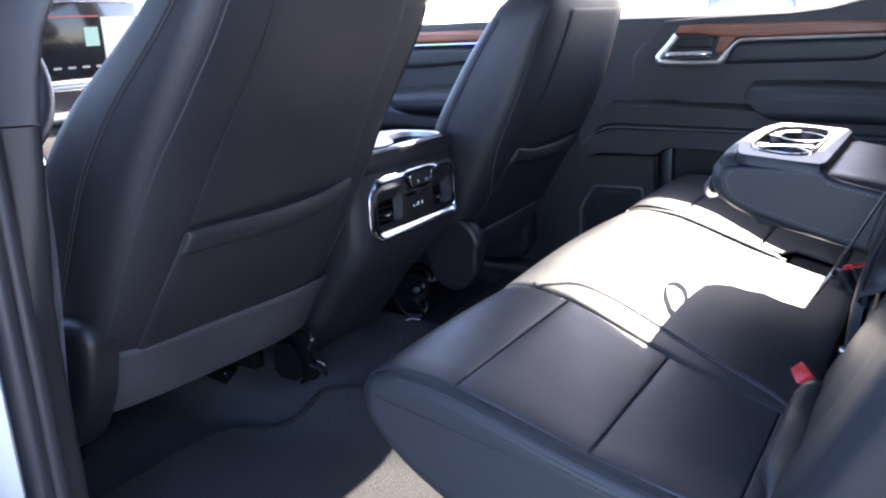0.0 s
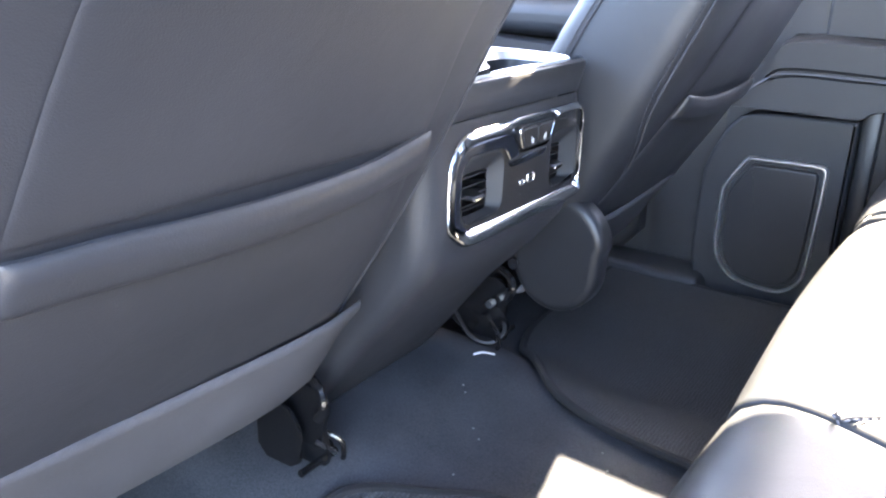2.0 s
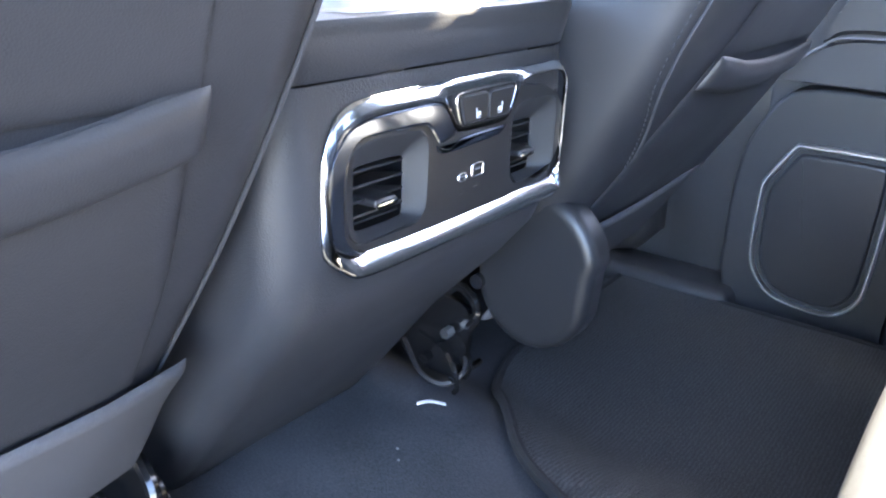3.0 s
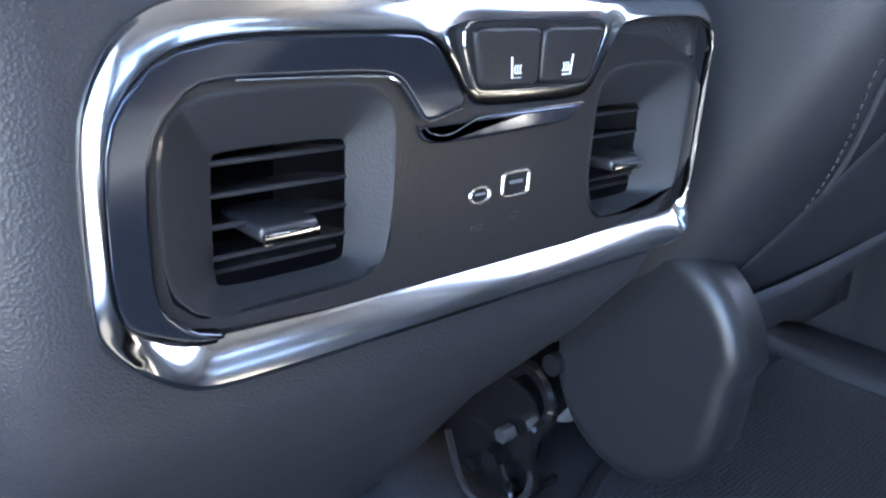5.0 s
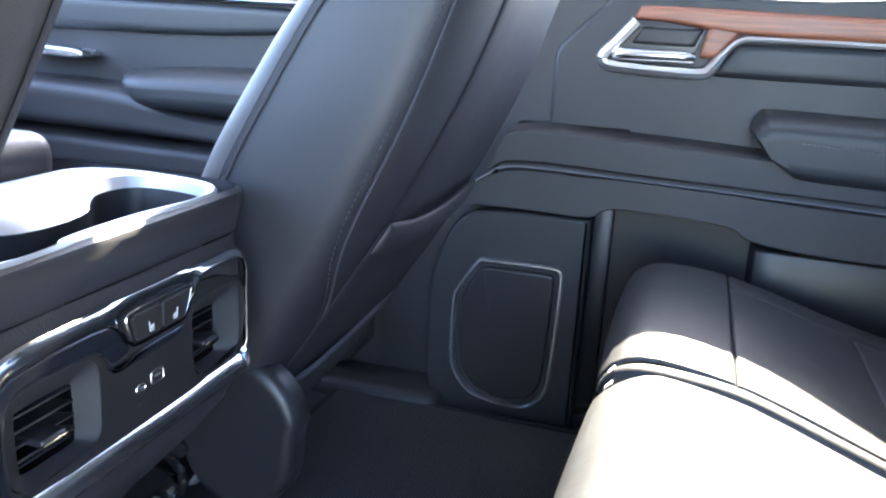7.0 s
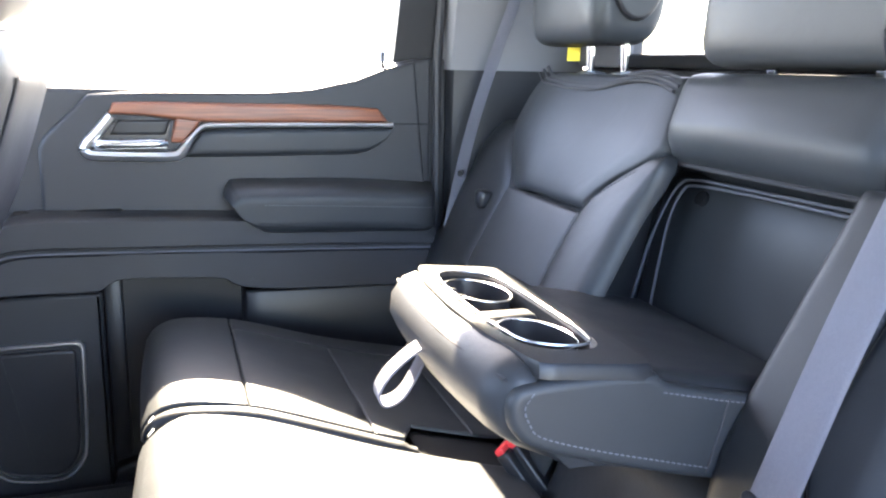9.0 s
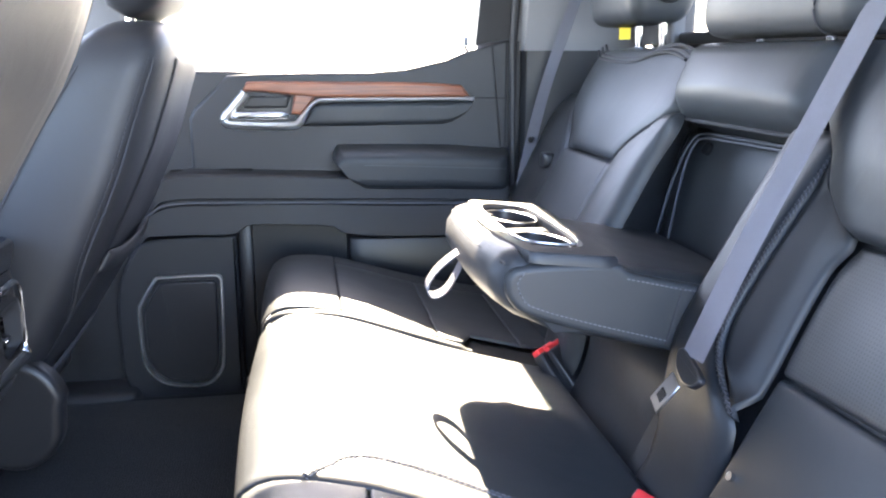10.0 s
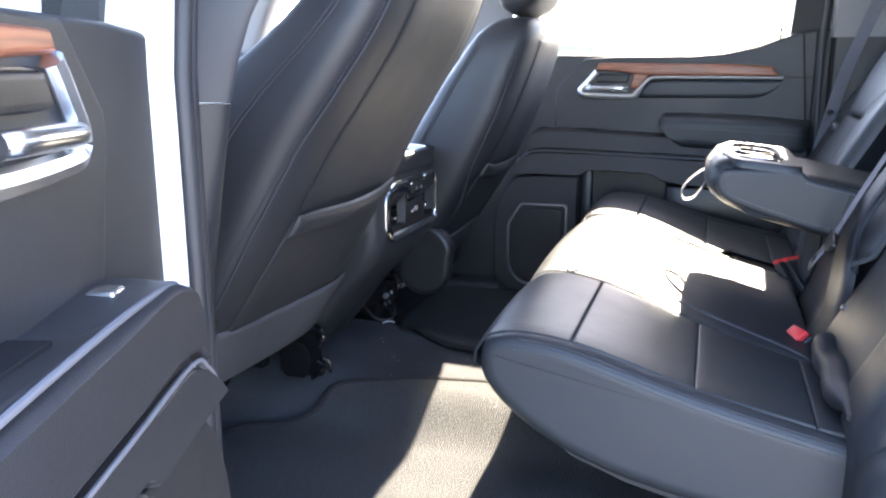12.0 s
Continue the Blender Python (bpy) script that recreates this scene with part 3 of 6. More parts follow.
def rear_door(side, name, label):
    """A rear door in its closed place; side is 1 for the passenger side and -1 for the driver side."""
    s = side
    ob = thing(name, label, "car door", at=(0.02, s * 0.875, 0.66))
    sill = [(-0.02, 1.383), (0.10, 1.383), (0.30, 1.380), (0.50, 1.381), (0.58, 1.387), (0.66, 1.404), (0.72, 1.427), (0.77, 1.438), (0.806, 1.442)]
    shape = [(-0.02, 0.67), (0.77, 0.67), (0.806, 0.72)] + sill[::-1]
    part("panel", prism([(p[0], p[1], 0) for p in shape], 0.07, lambda a, b, d: (a, s * (0.90 - d), b), 0.010), SOFT_PLASTIC, ob, "charcoal soft upper door panel")
    part("skin", prism([(p[0] + (0.034 if p[0] > 0.76 else 0), p[1] + (0.003 if p[1] > 1 else 0), 0) for p in shape], 0.04, lambda a, b, d: (a, s * (0.945 - d), b), 0.006), WHITE_PAINT, ob, "white painted outer skin")
    # proud upper panel with its cut front corner, and the rubber seal at the rear edge
    proud = [(0.131, 1.150), (0.800, 1.130)] + [(a, b - 0.004) for a, b in sill[::-1] if 0.25 < a < 0.79] + [(0.212, 1.371), (0.141, 1.303), (0.131, 1.284)]
    part("upper_panel", prism([(a, b, 0) for a, b in proud], 0.014, lambda a, b, d: (a, s * (0.832 - d), b), 0.008), SOFT_PLASTIC, ob, "charcoal soft upper panel")
    part("rear_edge", rbox((0.798, min(s * 0.838, s * 0.902), 0.70), (0.838, max(s * 0.838, s * 0.902), 1.440), 0.004, 1), HARD_PLASTIC, ob, "dark rear edge of the door")
    part("door_seal", tube([(0.815, s * 0.826, 0.70), (0.816, s * 0.826, 1.10), (0.816, s * 0.826, 1.440), (0.822, s * 0.815, 1.60), (0.824, s * 0.785, 1.80)], 0.0085, 8), RUBBER, ob, "black rubber door seal")
    part("seam", tube([(0.728, s * 0.8176, 1.321), (0.765, s * 0.8176, 1.3205), (0.797, s * 0.8176, 1.320)], 0.0012, 6), DARK_HOLLOW, ob)
    # speaker corner
    spk = part("speaker_panel", plate([(-0.035, 0.675), (0.208, 0.675), (0.2145, 0.676), (0.2145, 0.682), (0.2145, 1.040), (0.2145, 1.044), (0.208, 1.045), (0.035, 1.045), (0.0, 1.01), (-0.035, 0.93)], 0.83, 0.055, 0.006, s), HARD_PLASTIC, ob, "charcoal plastic speaker corner")
    grille = [(0.052, 0.966), (0.044, 0.962), (0.010, 0.908), (0.006, 0.892), (0.006, 0.80), (0.012, 0.765), (0.035, 0.735), (0.060, 0.722), (0.115, 0.716), (0.145, 0.720), (0.168, 0.742), (0.178, 0.770), (0.184, 0.950), (0.181, 0.964), (0.168, 0.967)]
    g1 = rounded([(a, b, 0) for a, b in grille], 0.25, 2)
    c = (0.097, 0.842)
    g2 = [(c[0] + (p.x - c[0]) * 0.925, c[1] + (p.y - c[1]) * 0.952) for p in g1]
    g3 = [(c[0] + (p.x - c[0]) * 0.84, c[1] + (p.y - c[1]) * 0.89) for p in g1]
    put = lambda a, b, d: (a, s * (0.775 - d), b)
    part("speaker_frame", band([(p.x, p.y) for p in g1], g2, put, ((0, 0.002), (0.12, 0.0060), (0.35, 0.0082), (0.65, 0.0082), (0.88, 0.0060), (1, 0.001))), RING_SILVER, spk, "thin satin silver ring")
    part("speaker_grille", prism([(p[0], p[1], 0) for p in g3], 0.0095, put, 0.0045), SATIN_BLACK, spk, "dark grille cover with a raised field")
    # pocket behind the speaker corner: a flat dark plate paints its deep shade
    part("pocket", prism([(0.213, 0.676, 0), (0.446, 0.676, 0), (0.446, 1.072, 0), (0.213, 1.072, 0)], 0.003, lambda a, b, d: (a, s * (0.83 - d), b)), DARK_PLASTIC, ob, "flat dark plate painted as the shaded storage pocket")
    part("pocket_lip", plate([(0.213, 0.72), (0.40, 0.74), (0.44, 0.76), (0.44, 0.675), (0.213, 0.675)], 0.83, 0.035, 0.008, s), HARD_PLASTIC, ob, "charcoal plastic pocket lip")
    part("pocket_rib", rbox((0.2165, min(s * 0.795, s * 0.827), 0.735), (0.246, max(s * 0.795, s * 0.827), 1.068), 0.006, 2), DARK_PLASTIC, ob, "dark inner rib of the pocket")
    # darker plastic here puts the bench's shade into the panel's colour
    part("lower_panel", field([(0.447, 0.675), (0.60, 0.675), (0.835, 0.675)], [(0.447, 1.032), (0.60, 1.030), (0.835, 1.028)], 0.83, 0.035, 0.010, s), DARK_PLASTIC, ob, "plastic lower panel darkened for the bench's shade")
    # two padded bands
    part("band_core", field([(0.05, 1.074), (0.3, 1.074), (0.805, 1.060)], [(0.085, 1.160), (0.3, 1.164), (0.805, 1.142)], 0.83, 0.058, 0.006, s), VINYL, ob, "charcoal band backing")
    part("lower_band", field([(-0.01, 1.050), (0.05, 1.048), (0.13, 1.047), (0.208, 1.046), (0.232, 1.060), (0.262, 1.066), (0.36, 1.062), (0.415, 1.056), (0.440, 1.040), (0.52, 1.030), (0.66, 1.026), (0.806, 1.020)], [(0.010, 1.066), (0.052, 1.100), (0.10, 1.117), (0.20, 1.116), (0.235, 1.1155), (0.27, 1.115), (0.36, 1.112), (0.42, 1.111), (0.45, 1.110), (0.52, 1.107), (0.66, 1.103), (0.806, 1.097)], 0.83, 0.066, 0.004, s, n=60, base=0.3), VINYL, ob, "charcoal grained padded band")
    part("upper_band", field([(0.052, 1.101), (0.10, 1.118), (0.3, 1.114), (0.6, 1.106), (0.806, 1.098)], [(0.068, 1.150), (0.102, 1.180), (0.3, 1.176), (0.48, 1.168), (0.806, 1.150)], 0.83, 0.072, 0.010, s, n=24), VINYL, ob, "charcoal grained padded band")
    if s < 0:
        part("ledge_edge", tube(spline([(0.085, s * 0.782, 1.170), (0.11, s * 0.770, 1.174), (0.30, s * 0.766, 1.1765), (0.54, s * 0.766, 1.1665)]), 0.0026, 8), THREAD, ob, "thin raised ledge seam")
        # welded piping between the bands
    part("piping", tube(spline([(0.012, s * 0.767, 1.066), (0.052, s * 0.763, 1.100), (0.10, s * 0.762, 1.1175), (0.30, s * 0.761, 1.1145), (0.55, s * 0.761, 1.1065), (0.806, s * 0.761, 1.0975)]), 0.0017, 6), THREAD, ob, "thin raised seam")
    if s < 0:
        sw = part("switch_plate", rbox((0.092, -0.829, 1.150), (0.53, -0.769, 1.1765), 0.004), HARD_PLASTIC, ob, "dark switch plate on the ledge")
        # no hollow is cut: a black plate paints the pull pocket's shade
        part("ledge_pocket", rbox((0.325, -0.822, 1.160), (0.455, -0.790, 1.1775), 0.0006, 1), DARK_HOLLOW, ob, "black plate painted as the shaded pull pocket")
    else:
        sw = part("switch_plate", rbox((0.085, 0.800, 1.160), (0.255, 0.829, 1.1800), 0.004), DARK_HOLLOW, ob, "black switch plate on the ledge")
    if s < 0:
        part("window_switch", rbox((0.165, -0.812, 1.172), (0.200, -0.790, 1.1815), 0.003), SATIN_SILVER, sw, "small silver window switch")

    back_by = 0.0 if s > 0 else 0.085
    a = part("armrest", field([(0.446 + back_by, 1.166), (0.480 + back_by, 1.140), (0.510 + back_by, 1.131), (0.65, 1.127), (0.806, 1.122)], [(0.420 + back_by, 1.196), (0.428 + back_by, 1.220), (0.458 + back_by, 1.227), (0.65, 1.223), (0.806, 1.211)], 0.83, 0.100, 0.026, s, n=20), LEATHER, ob, "black leather padded armrest")
    part("stitching", stitches([(0.485 + back_by, s * 0.7295, 1.192), (0.60, s * 0.7290, 1.1870), (0.780, s * 0.7290, 1.178)], up=(0, 1, 0)), THREAD, a)
    # insert, wood strip, chrome and handle
    part("insert", field([(0.352, 1.264), (0.45, 1.263), (0.60, 1.264), (0.672, 1.267), (0.715, 1.292)], [(0.390, 1.314), (0.45, 1.317), (0.60, 1.317), (0.70, 1.317), (0.730, 1.316)], 0.83, 0.022, 0.012, s), LEATHER, ob, "black leather insert")

    part("wood_strip", field([(0.240, 1.338), (0.30, 1.335), (0.38, 1.324), (0.50, 1.323), (0.724, 1.322)], [(0.250, 1.359), (0.30, 1.360), (0.40, 1.359), (0.60, 1.356), (0.700, 1.350)], 0.83, 0.022, 0.008, s), WOOD, ob, "reddish open-pore wood strip")
    part("wood_leg", field([(0.337, 1.290), (0.345, 1.289), (0.358, 1.289)], [(0.346, 1.338), (0.370, 1.338), (0.402, 1.338)], 0.83, 0.019, 0.005, s), WOOD, ob, "reddish wood leg beside the handle")
    part("recess", plate([(0.247, 1.332), (0.345, 1.332), (0.328, 1.285), (0.212, 1.285)], 0.83, 0.0155, 0.001, s), SATIN_BLACK, ob, "dark handle recess")
    part("recess_pad", field([(0.240, 1.304), (0.28, 1.303), (0.332, 1.303)], [(0.256, 1.330), (0.29, 1.331), (0.342, 1.331)], 0.83, 0.019, 0.004, s), DARK_PLASTIC, ob)
    line = [(0.247, 1.336), (0.222, 1.306), (0.203, 1.287), (0.204, 1.277), (0.214, 1.272), (0.28, 1.269), (0.345, 1.268), (0.354, 1.273), (0.375, 1.304), (0.392, 1.319), (0.41, 1.3205), (0.50, 1.3205), (0.62, 1.3200), (0.727, 1.319)]
    pts = [Vector((p[0], s * 0.812, p[1])) for p in line]
    part("chrome_trim", tube(rounded(pts, 0.25, 2, closed=False), lambda t: 0.0092 if t < 0.55 else 0.0044 + 0.0048 * max(0, 1 - (t - 0.55) / 0.06), 8), RING_SILVER, ob, "bright silver handle surround and strip")
    part("door_handle", tube(spline([(0.222, s * 0.812, 1.289), (0.24, s * 0.800, 1.290), (0.31, s * 0.798, 1.291), (0.330, s * 0.806, 1.290)]), 0.0088, 12, flat=0.9), SATIN_SILVER, ob, "satin silver pull handle")
    part("lock_pin", tube([(0.715, s * 0.845, 1.41), (0.715, s * 0.843, 1.445), (0.715, s * 0.843, 1.45)], 0.0035, 8), SATIN_BLACK, ob, "black lock pin")
    # window frame and glass
    for a, b, c2, d in ((0.735, 0.835, 0.765, 0.835), (-0.03, 0.05, -0.01, 0.07)):
        rings = []
        for k in range(8):
            t = k / 7
            z = 1.36 + 0.54 * t
            y = 0.865 if z < 1.4 else side_y(z) + 0.005
            x0, x1 = a + (c2 - a) * t, b + (d - b) * t
            rings.append([(x0, s * y, z), (x1, s * y, z), (x1, s * (y + 0.05), z), (x0, s * (y + 0.05), z)])
        part("window_frame", loft(rings), HARD_PLASTIC, ob, "dark window frame")
    part("window_frame", rbox((0.0, min(s * 0.745, s * 0.80), 1.830), (0.83, max(s * 0.75, s * 0.80), 1.91), 0.008), HARD_PLASTIC, ob, "dark window frame")
    gl = part("pane", sheet(lambda u, v: (0.02 + 0.75 * u, s * (side_y(1.37 + 0.52 * v) + 0.035), 1.37 + 0.52 * v), 1, 4), PRIVACY_GLASS, ob, "tinted window glass")
    gl.visible_shadow = False
    return ob


rear_door(1, "rear_door", "closed rear car door with charcoal panel, reddish wood strip and chrome handle")
open_door = rear_door(-1, "rear_door", "open rear car door with charcoal panel, reddish wood strip and chrome handle")
# the driver side panel sits a little higher on its door, with a shorter front end
settle = curve1([(0.66, 0.0), (1.03, 0.0), (1.105, -0.008), (1.135, 0.004), (1.174, 0.014), (1.27, 0.018), (1.34, 0.023), (1.365, 0.019), (1.40, 0.004), (1.45, 0.0), (1.95, 0.0)])
for child in open_door.children_recursive:
    for v in child.data.vertices:
        x, z = v.co.x, v.co.z
        v.co.z = z + settle(z) * smooth_step(-0.02, 0.17, x)
        v.co.x = x + 0.070 * (1 - smooth_step(0.06, 0.34, x)) * smooth_step(1.36, 1.18, z)
open_door.rotation_euler = (0, 0, radians(-73))


def front_door(side):
    s = side
    ob = thing("front_door", "closed front car door with dark panel and reddish wood strip", "car door", "front doors", at=(-0.6, s * 0.875, 0.66))
    shape = [(-1.05, 0.67), (-0.13, 0.67), (-0.13, 1.385), (-0.3, 1.395), (-0.9, 1.40), (-1.05, 1.40)]
    part("panel", prism([(p[0], p[1], 0) for p in shape], 0.07, lambda a, b, d: (a, s * (0.90 - d), b), 0.010), SOFT_PLASTIC, ob, "charcoal soft upper door panel")
    part("skin", prism([(p[0], p[1] - 0.005, 0) for p in shape], 0.04, lambda a, b, d: (a, s * (0.945 - d), b), 0.006), WHITE_PAINT, ob, "white painted outer skin")
    part("wood_strip", field([(-0.95, 1.345), (-0.5, 1.343), (-0.25, 1.341)], [(-0.95, 1.376), (-0.5, 1.375), (-0.30, 1.372)], 0.83, 0.020, 0.008, s), WOOD, ob, "reddish open-pore wood strip")
    part("chrome_trim", tube([(-0.95, s * 0.815, 1.338), (-0.6, s * 0.813, 1.338), (-0.25, s * 0.815, 1.336)], 0.0045, 8), CHROME, ob, "chrome strip")
    part("insert", field([(-0.95, 1.27), (-0.5, 1.275), (-0.30, 1.287)], [(-0.95, 1.332), (-0.5, 1.330), (-0.26, 1.326)], 0.83, 0.022, 0.012, s), LEATHER, ob, "black leather insert")
    part("armrest", field([(-0.56, 1.145), (-0.4, 1.14), (-0.16, 1.14)], [(-0.62, 1.212), (-0.4, 1.226), (-0.16, 1.222)], 0.83, 0.10, 0.034, s), LEATHER, ob, "black leather padded armrest")
    part("band", field([(-1.0, 1.10), (-0.5, 1.095), (-0.14, 1.09)], [(-1.0, 1.19), (-0.62, 1.185), (-0.5, 1.15), (-0.14, 1.137)], 0.83, 0.07, 0.024, s), VINYL, ob, "charcoal grained padded band")
    part("band", field([(-1.0, 1.03), (-0.5, 1.025), (-0.14, 1.02)], [(-1.0, 1.097), (-0.5, 1.092), (-0.14, 1.087)], 0.83, 0.06, 0.020, s), VINYL, ob, "charcoal grained padded band")
    part("pocket", plate([(-0.95, 0.70), (-0.15, 0.70), (-0.15, 0.93), (-0.95, 0.93)], 0.83, 0.05, 0.02, s), HARD_PLASTIC, ob, "charcoal plastic door pocket")
    part("switch_plate", plate([(-0.83, 1.226), (-0.69, 1.222), (-0.69, 1.240), (-0.83, 1.244)], 0.83, 0.055, 0.004, s), SATIN_SILVER, ob, "satin silver switch plate")
    gl = part("pane", sheet(lambda u, v: (-0.95 + 0.80 * u + 0.3 * v * (1 - u), s * (side_y(1.38 + 0.52 * v) + 0.035), 1.38 + 0.52 * v), 1, 4), GLASS, ob, "clear window glass")
    gl.visible_shadow = False
    part("window_frame", rbox((-0.55, min(s * 0.75, s * 0.80), 1.87), (-0.12, max(s * 0.75, s * 0.80), 1.91), 0.008), HARD_PLASTIC, ob, "dark window frame")
    return ob


front_door(1)
front_door(-1)


# ---- front seats ----
def front_seat(side, label, dx, dz, top):
    """A front seat; side is 1 for the passenger seat and -1 for the driver seat."""
    s = side
    c = -0.410 if s < 0 else 0.437
    ob = thing("front_seat", label, "car seat", "front seats", at=(-0.3, c, floor_z(-0.3, 0.42)))
    low = [(0.84, -0.125), (0.92, -0.095), (0.98, -0.058), (1.07, -0.002)]
    rear0 = curve1(low + ([(1.17, 0.055), (1.25, 0.098), (1.30, 0.130), (1.35, 0.162), (1.385, 0.184), (1.43, 0.206), (1.52, 0.24)] if s < 0 else [(1.165, 0.053), (1.235, 0.089), (1.30, 0.119), (1.365, 0.143), (1.435, 0.166), (1.495, 0.182)]))
    rear = lambda z: rear0(z - dz) + dx
    half = curve1([(0.84, 0.215), (0.95, 0.228), (1.07, 0.240), (1.20, 0.243), (1.30, 0.236), (1.40, 0.220), (1.48, 0.200), (1.52, 0.19)])
    thick = curve1([(0.84, 0.17), (1.0, 0.215), (1.2, 0.224), (1.26, 0.218), (1.30, 0.208), (1.336, 0.190), (1.375, 0.162), (1.41, 0.138), (1.46, 0.112), (1.52, 0.09)] if s < 0 else [(0.84, 0.17), (1.0, 0.19), (1.10, 0.195), (1.186, 0.204), (1.24, 0.200), (1.312, 0.184), (1.403, 0.150), (1.46, 0.130)])
    roll_z = 0.076 if s < 0 else 0.055

    corner = lambda z: 0.36 + (0.20 * smooth_step(1.30, 1.50, z) if s < 0 else 0.38 * smooth_step(1.20, 1.42, z))

    # backrest: rounded sections stacked up the lean
    rings = []
    levels = [0.90 + (top - 0.94) * k / 22 for k in range(23)] + [top - 0.026, top - 0.014, top - 0.005, top]
    for z in levels:
        shrink = 1.0 if z <= top - roll_z else math.sqrt(max(0.02, 1 - ((z - top + roll_z) / (roll_z + 0.001)) ** 2))
        if z < 0.92:
            shrink = 0.93
        a, b = thick(z) / 2, half(z) * (0.55 + 0.45 * shrink)
        a2 = a * (0.35 + 0.65 * shrink)
        x0 = rear(z) - a
        ring = []
        for k in range(48):
            t = 2 * math.pi * k / 48
            ct, st = math.cos(t), math.sin(t)
            e = (corner(z) if st * s > 0 else 0.5 * corner(z) + 0.19) if ct > 0 else (0.24 if st < 0 and s < 0 else 0.38)
            px = x0 + a2 * math.copysign(abs(ct) ** e, ct)
            py = c + b * math.copysign(abs(st) ** (0.27 if ct < 0 and st < 0 and s < 0 else 0.42), st)
            ring.append((px, py, z))
        rings.append(ring)
    back = part("backrest", loft(rings), SHADED_SEAT_LEATHER, ob, "black leather wrapped backrest")

    def skin(y, z, off=0.0):
        """A point on the rear face at distance y from the seat's middle."""
        q = min(0.98, abs(y) / half(z))
        a = thick(z) / 2
        st = q ** (1 / 0.42)
        ct = math.sqrt(max(0.0, 1 - st * st)) ** (corner(z) if y * s > 0 else 0.5 * corner(z) + 0.19)
        return Vector((rear(z) - a + a * ct + off, c + y, z))

    # rear panel with its sewn border
    pw = curve1([(0.98, 0.184), (1.07, 0.176), (1.135, 0.164), (1.17, 0.158), (1.24, 0.148), (1.30, 0.139), (1.35, 0.132), (1.46, 0.124)])
    z_rim, z_low = 1.166 + dz, 0.985 + dz
    part("back_panel", pad(lambda u, v: skin((2 * v - 1) * pw(z_rim + (top - 0.05 - z_rim) * u), z_rim + (top - 0.05 - z_rim) * u, 0.001), 0.0018, 0.020, 10, 10, (1, 0, 0)), SHADED_SEAT_LEATHER, ob, "smooth black upper back panel")
    bulge = lambda u, v: 0.007 * math.sin(math.pi * v) * smooth_step(0.0, 0.8, u)
    rim_z = lambda v: z_rim - 0.008 * math.sin(math.pi * v) + 0.006 * smooth_step(0.75, 1.0, v if s < 0 else 1 - v) - 0.005 * smooth_step(0.2, 0.0, v if s < 0 else 1 - v)
    pocket = part("map_pocket", pad(lambda u, v: skin((2 * v - 1) * pw(z_low + (rim_z(v) - z_low) * u), z_low + (rim_z(v) - z_low) * u, 0.001 + bulge(u, v)), 0.003, 0.018, 8, 10, (1, 0, 0)), SHADED_SEAT_LEATHER, ob, "slack black leather map pocket")
    part("pocket_rim", pad(lambda u, v: skin((2 * v - 1) * pw(z_rim - 0.031 + 0.031 * u) * 1.004, rim_z(v) - 0.031 + 0.031 * u, 0.005 + bulge(0.85 + 0.15 * u, v)), 0.006, 0.011, 8, 12, (1, 0, 0), 0.003), SHADED_SEAT_LEATHER, pocket, "rolled leather rim")
    # side seams with stitching
    outer_cut = curve1([(0.98, 0.945), (1.136, 0.93), (1.21, 0.908), (1.265, 0.893), (1.32, 0.874), (1.46, 0.86)])
    inner_cut = curve1([(0.94, 0.50), (0.96, 0.56), (1.0, 0.68), (1.053, 0.77), (1.114, 0.895), (1.19, 0.925), (1.46, 0.92)]) if s > 0 else (lambda z: 0.925)
    for q in (-1, 1):
        cut = outer_cut if q == s else inner_cut
        levels = [0.95 + (top - 1.00) * k / 34 for k in range(35)]
        seam = [skin(q * half(z) * cut(z), z, 0.0010) + Vector((0, q * 0.0008, 0)) for z in levels]
        part("seam", tube(seam, 0.0015, 6), DARK_THREAD, back)
        seam2 = [skin(q * half(z) * min(0.975, cut(z) + 0.030), z, 0.0008) + Vector((0, q * 0.0010, 0)) for z in levels]
        part("stitching", stitches(seam2, 0.0065, 0.0040, 0.0008), DARK_THREAD, back)
        front_seam = [Vector((rear(z) - thick(z) * (0.50 if s < 0 else 0.75), c + q * (half(z) + 0.0003), z)) for z in [1.0 + (top - 1.06) * k / 24 for k in range(25)]]
        for off in (-0.0035, 0.0035):
            part("seam", tube([p + Vector((off, 0, 0)) for p in front_seam], 0.0011, 6), DARK_THREAD, back)
    # felt skirt below the back
    skirt0 = curve1([(0.885, -0.118), (0.92, -0.095), (0.96, -0.070), (0.995, -0.042)])
    skirt = lambda z: skirt0(z - dz) + dx
    part("skirt", pad(lambda u, v: (skirt(0.885 + dz + 0.108 * u) - 0.02 * (abs(2 * v - 1)) ** 4, c + (2 * v - 1) * 0.222, 0.885 + dz + 0.108 * u + 0.008 * (2 * v - 1) * s), 0.006, 0.008, 6, 8, (1, 0, 0)), DARK_FELT, ob, "grey carpet felt skirt under the backrest")
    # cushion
    part("cushion", rbox((-0.66, c - 0.235, 0.87), (-0.13, c + 0.235, 1.02), 0.05, 5), SHADED_SEAT_LEATHER, ob, "black leather seat cushion")
    # outer side shield and inner recliner cover
    oy = c + s * 0.236
    shield = [(-0.60, 0.84), (-0.165, 0.842), (-0.105, 0.880), (-0.066, 0.945), (-0.044, 1.025), (-0.062, 1.056), (-0.13, 1.055), (-0.20, 0.98), (-0.60, 0.95)]
    part("side_shield", prism(rounded([(p[0], p[1], 0) for p in shield], 0.2, 3), 0.046, lambda a, b, d: (a, oy - s * 0.024 + s * d, b), 0.018), DARK_PLASTIC, ob, "charcoal plastic side shield")
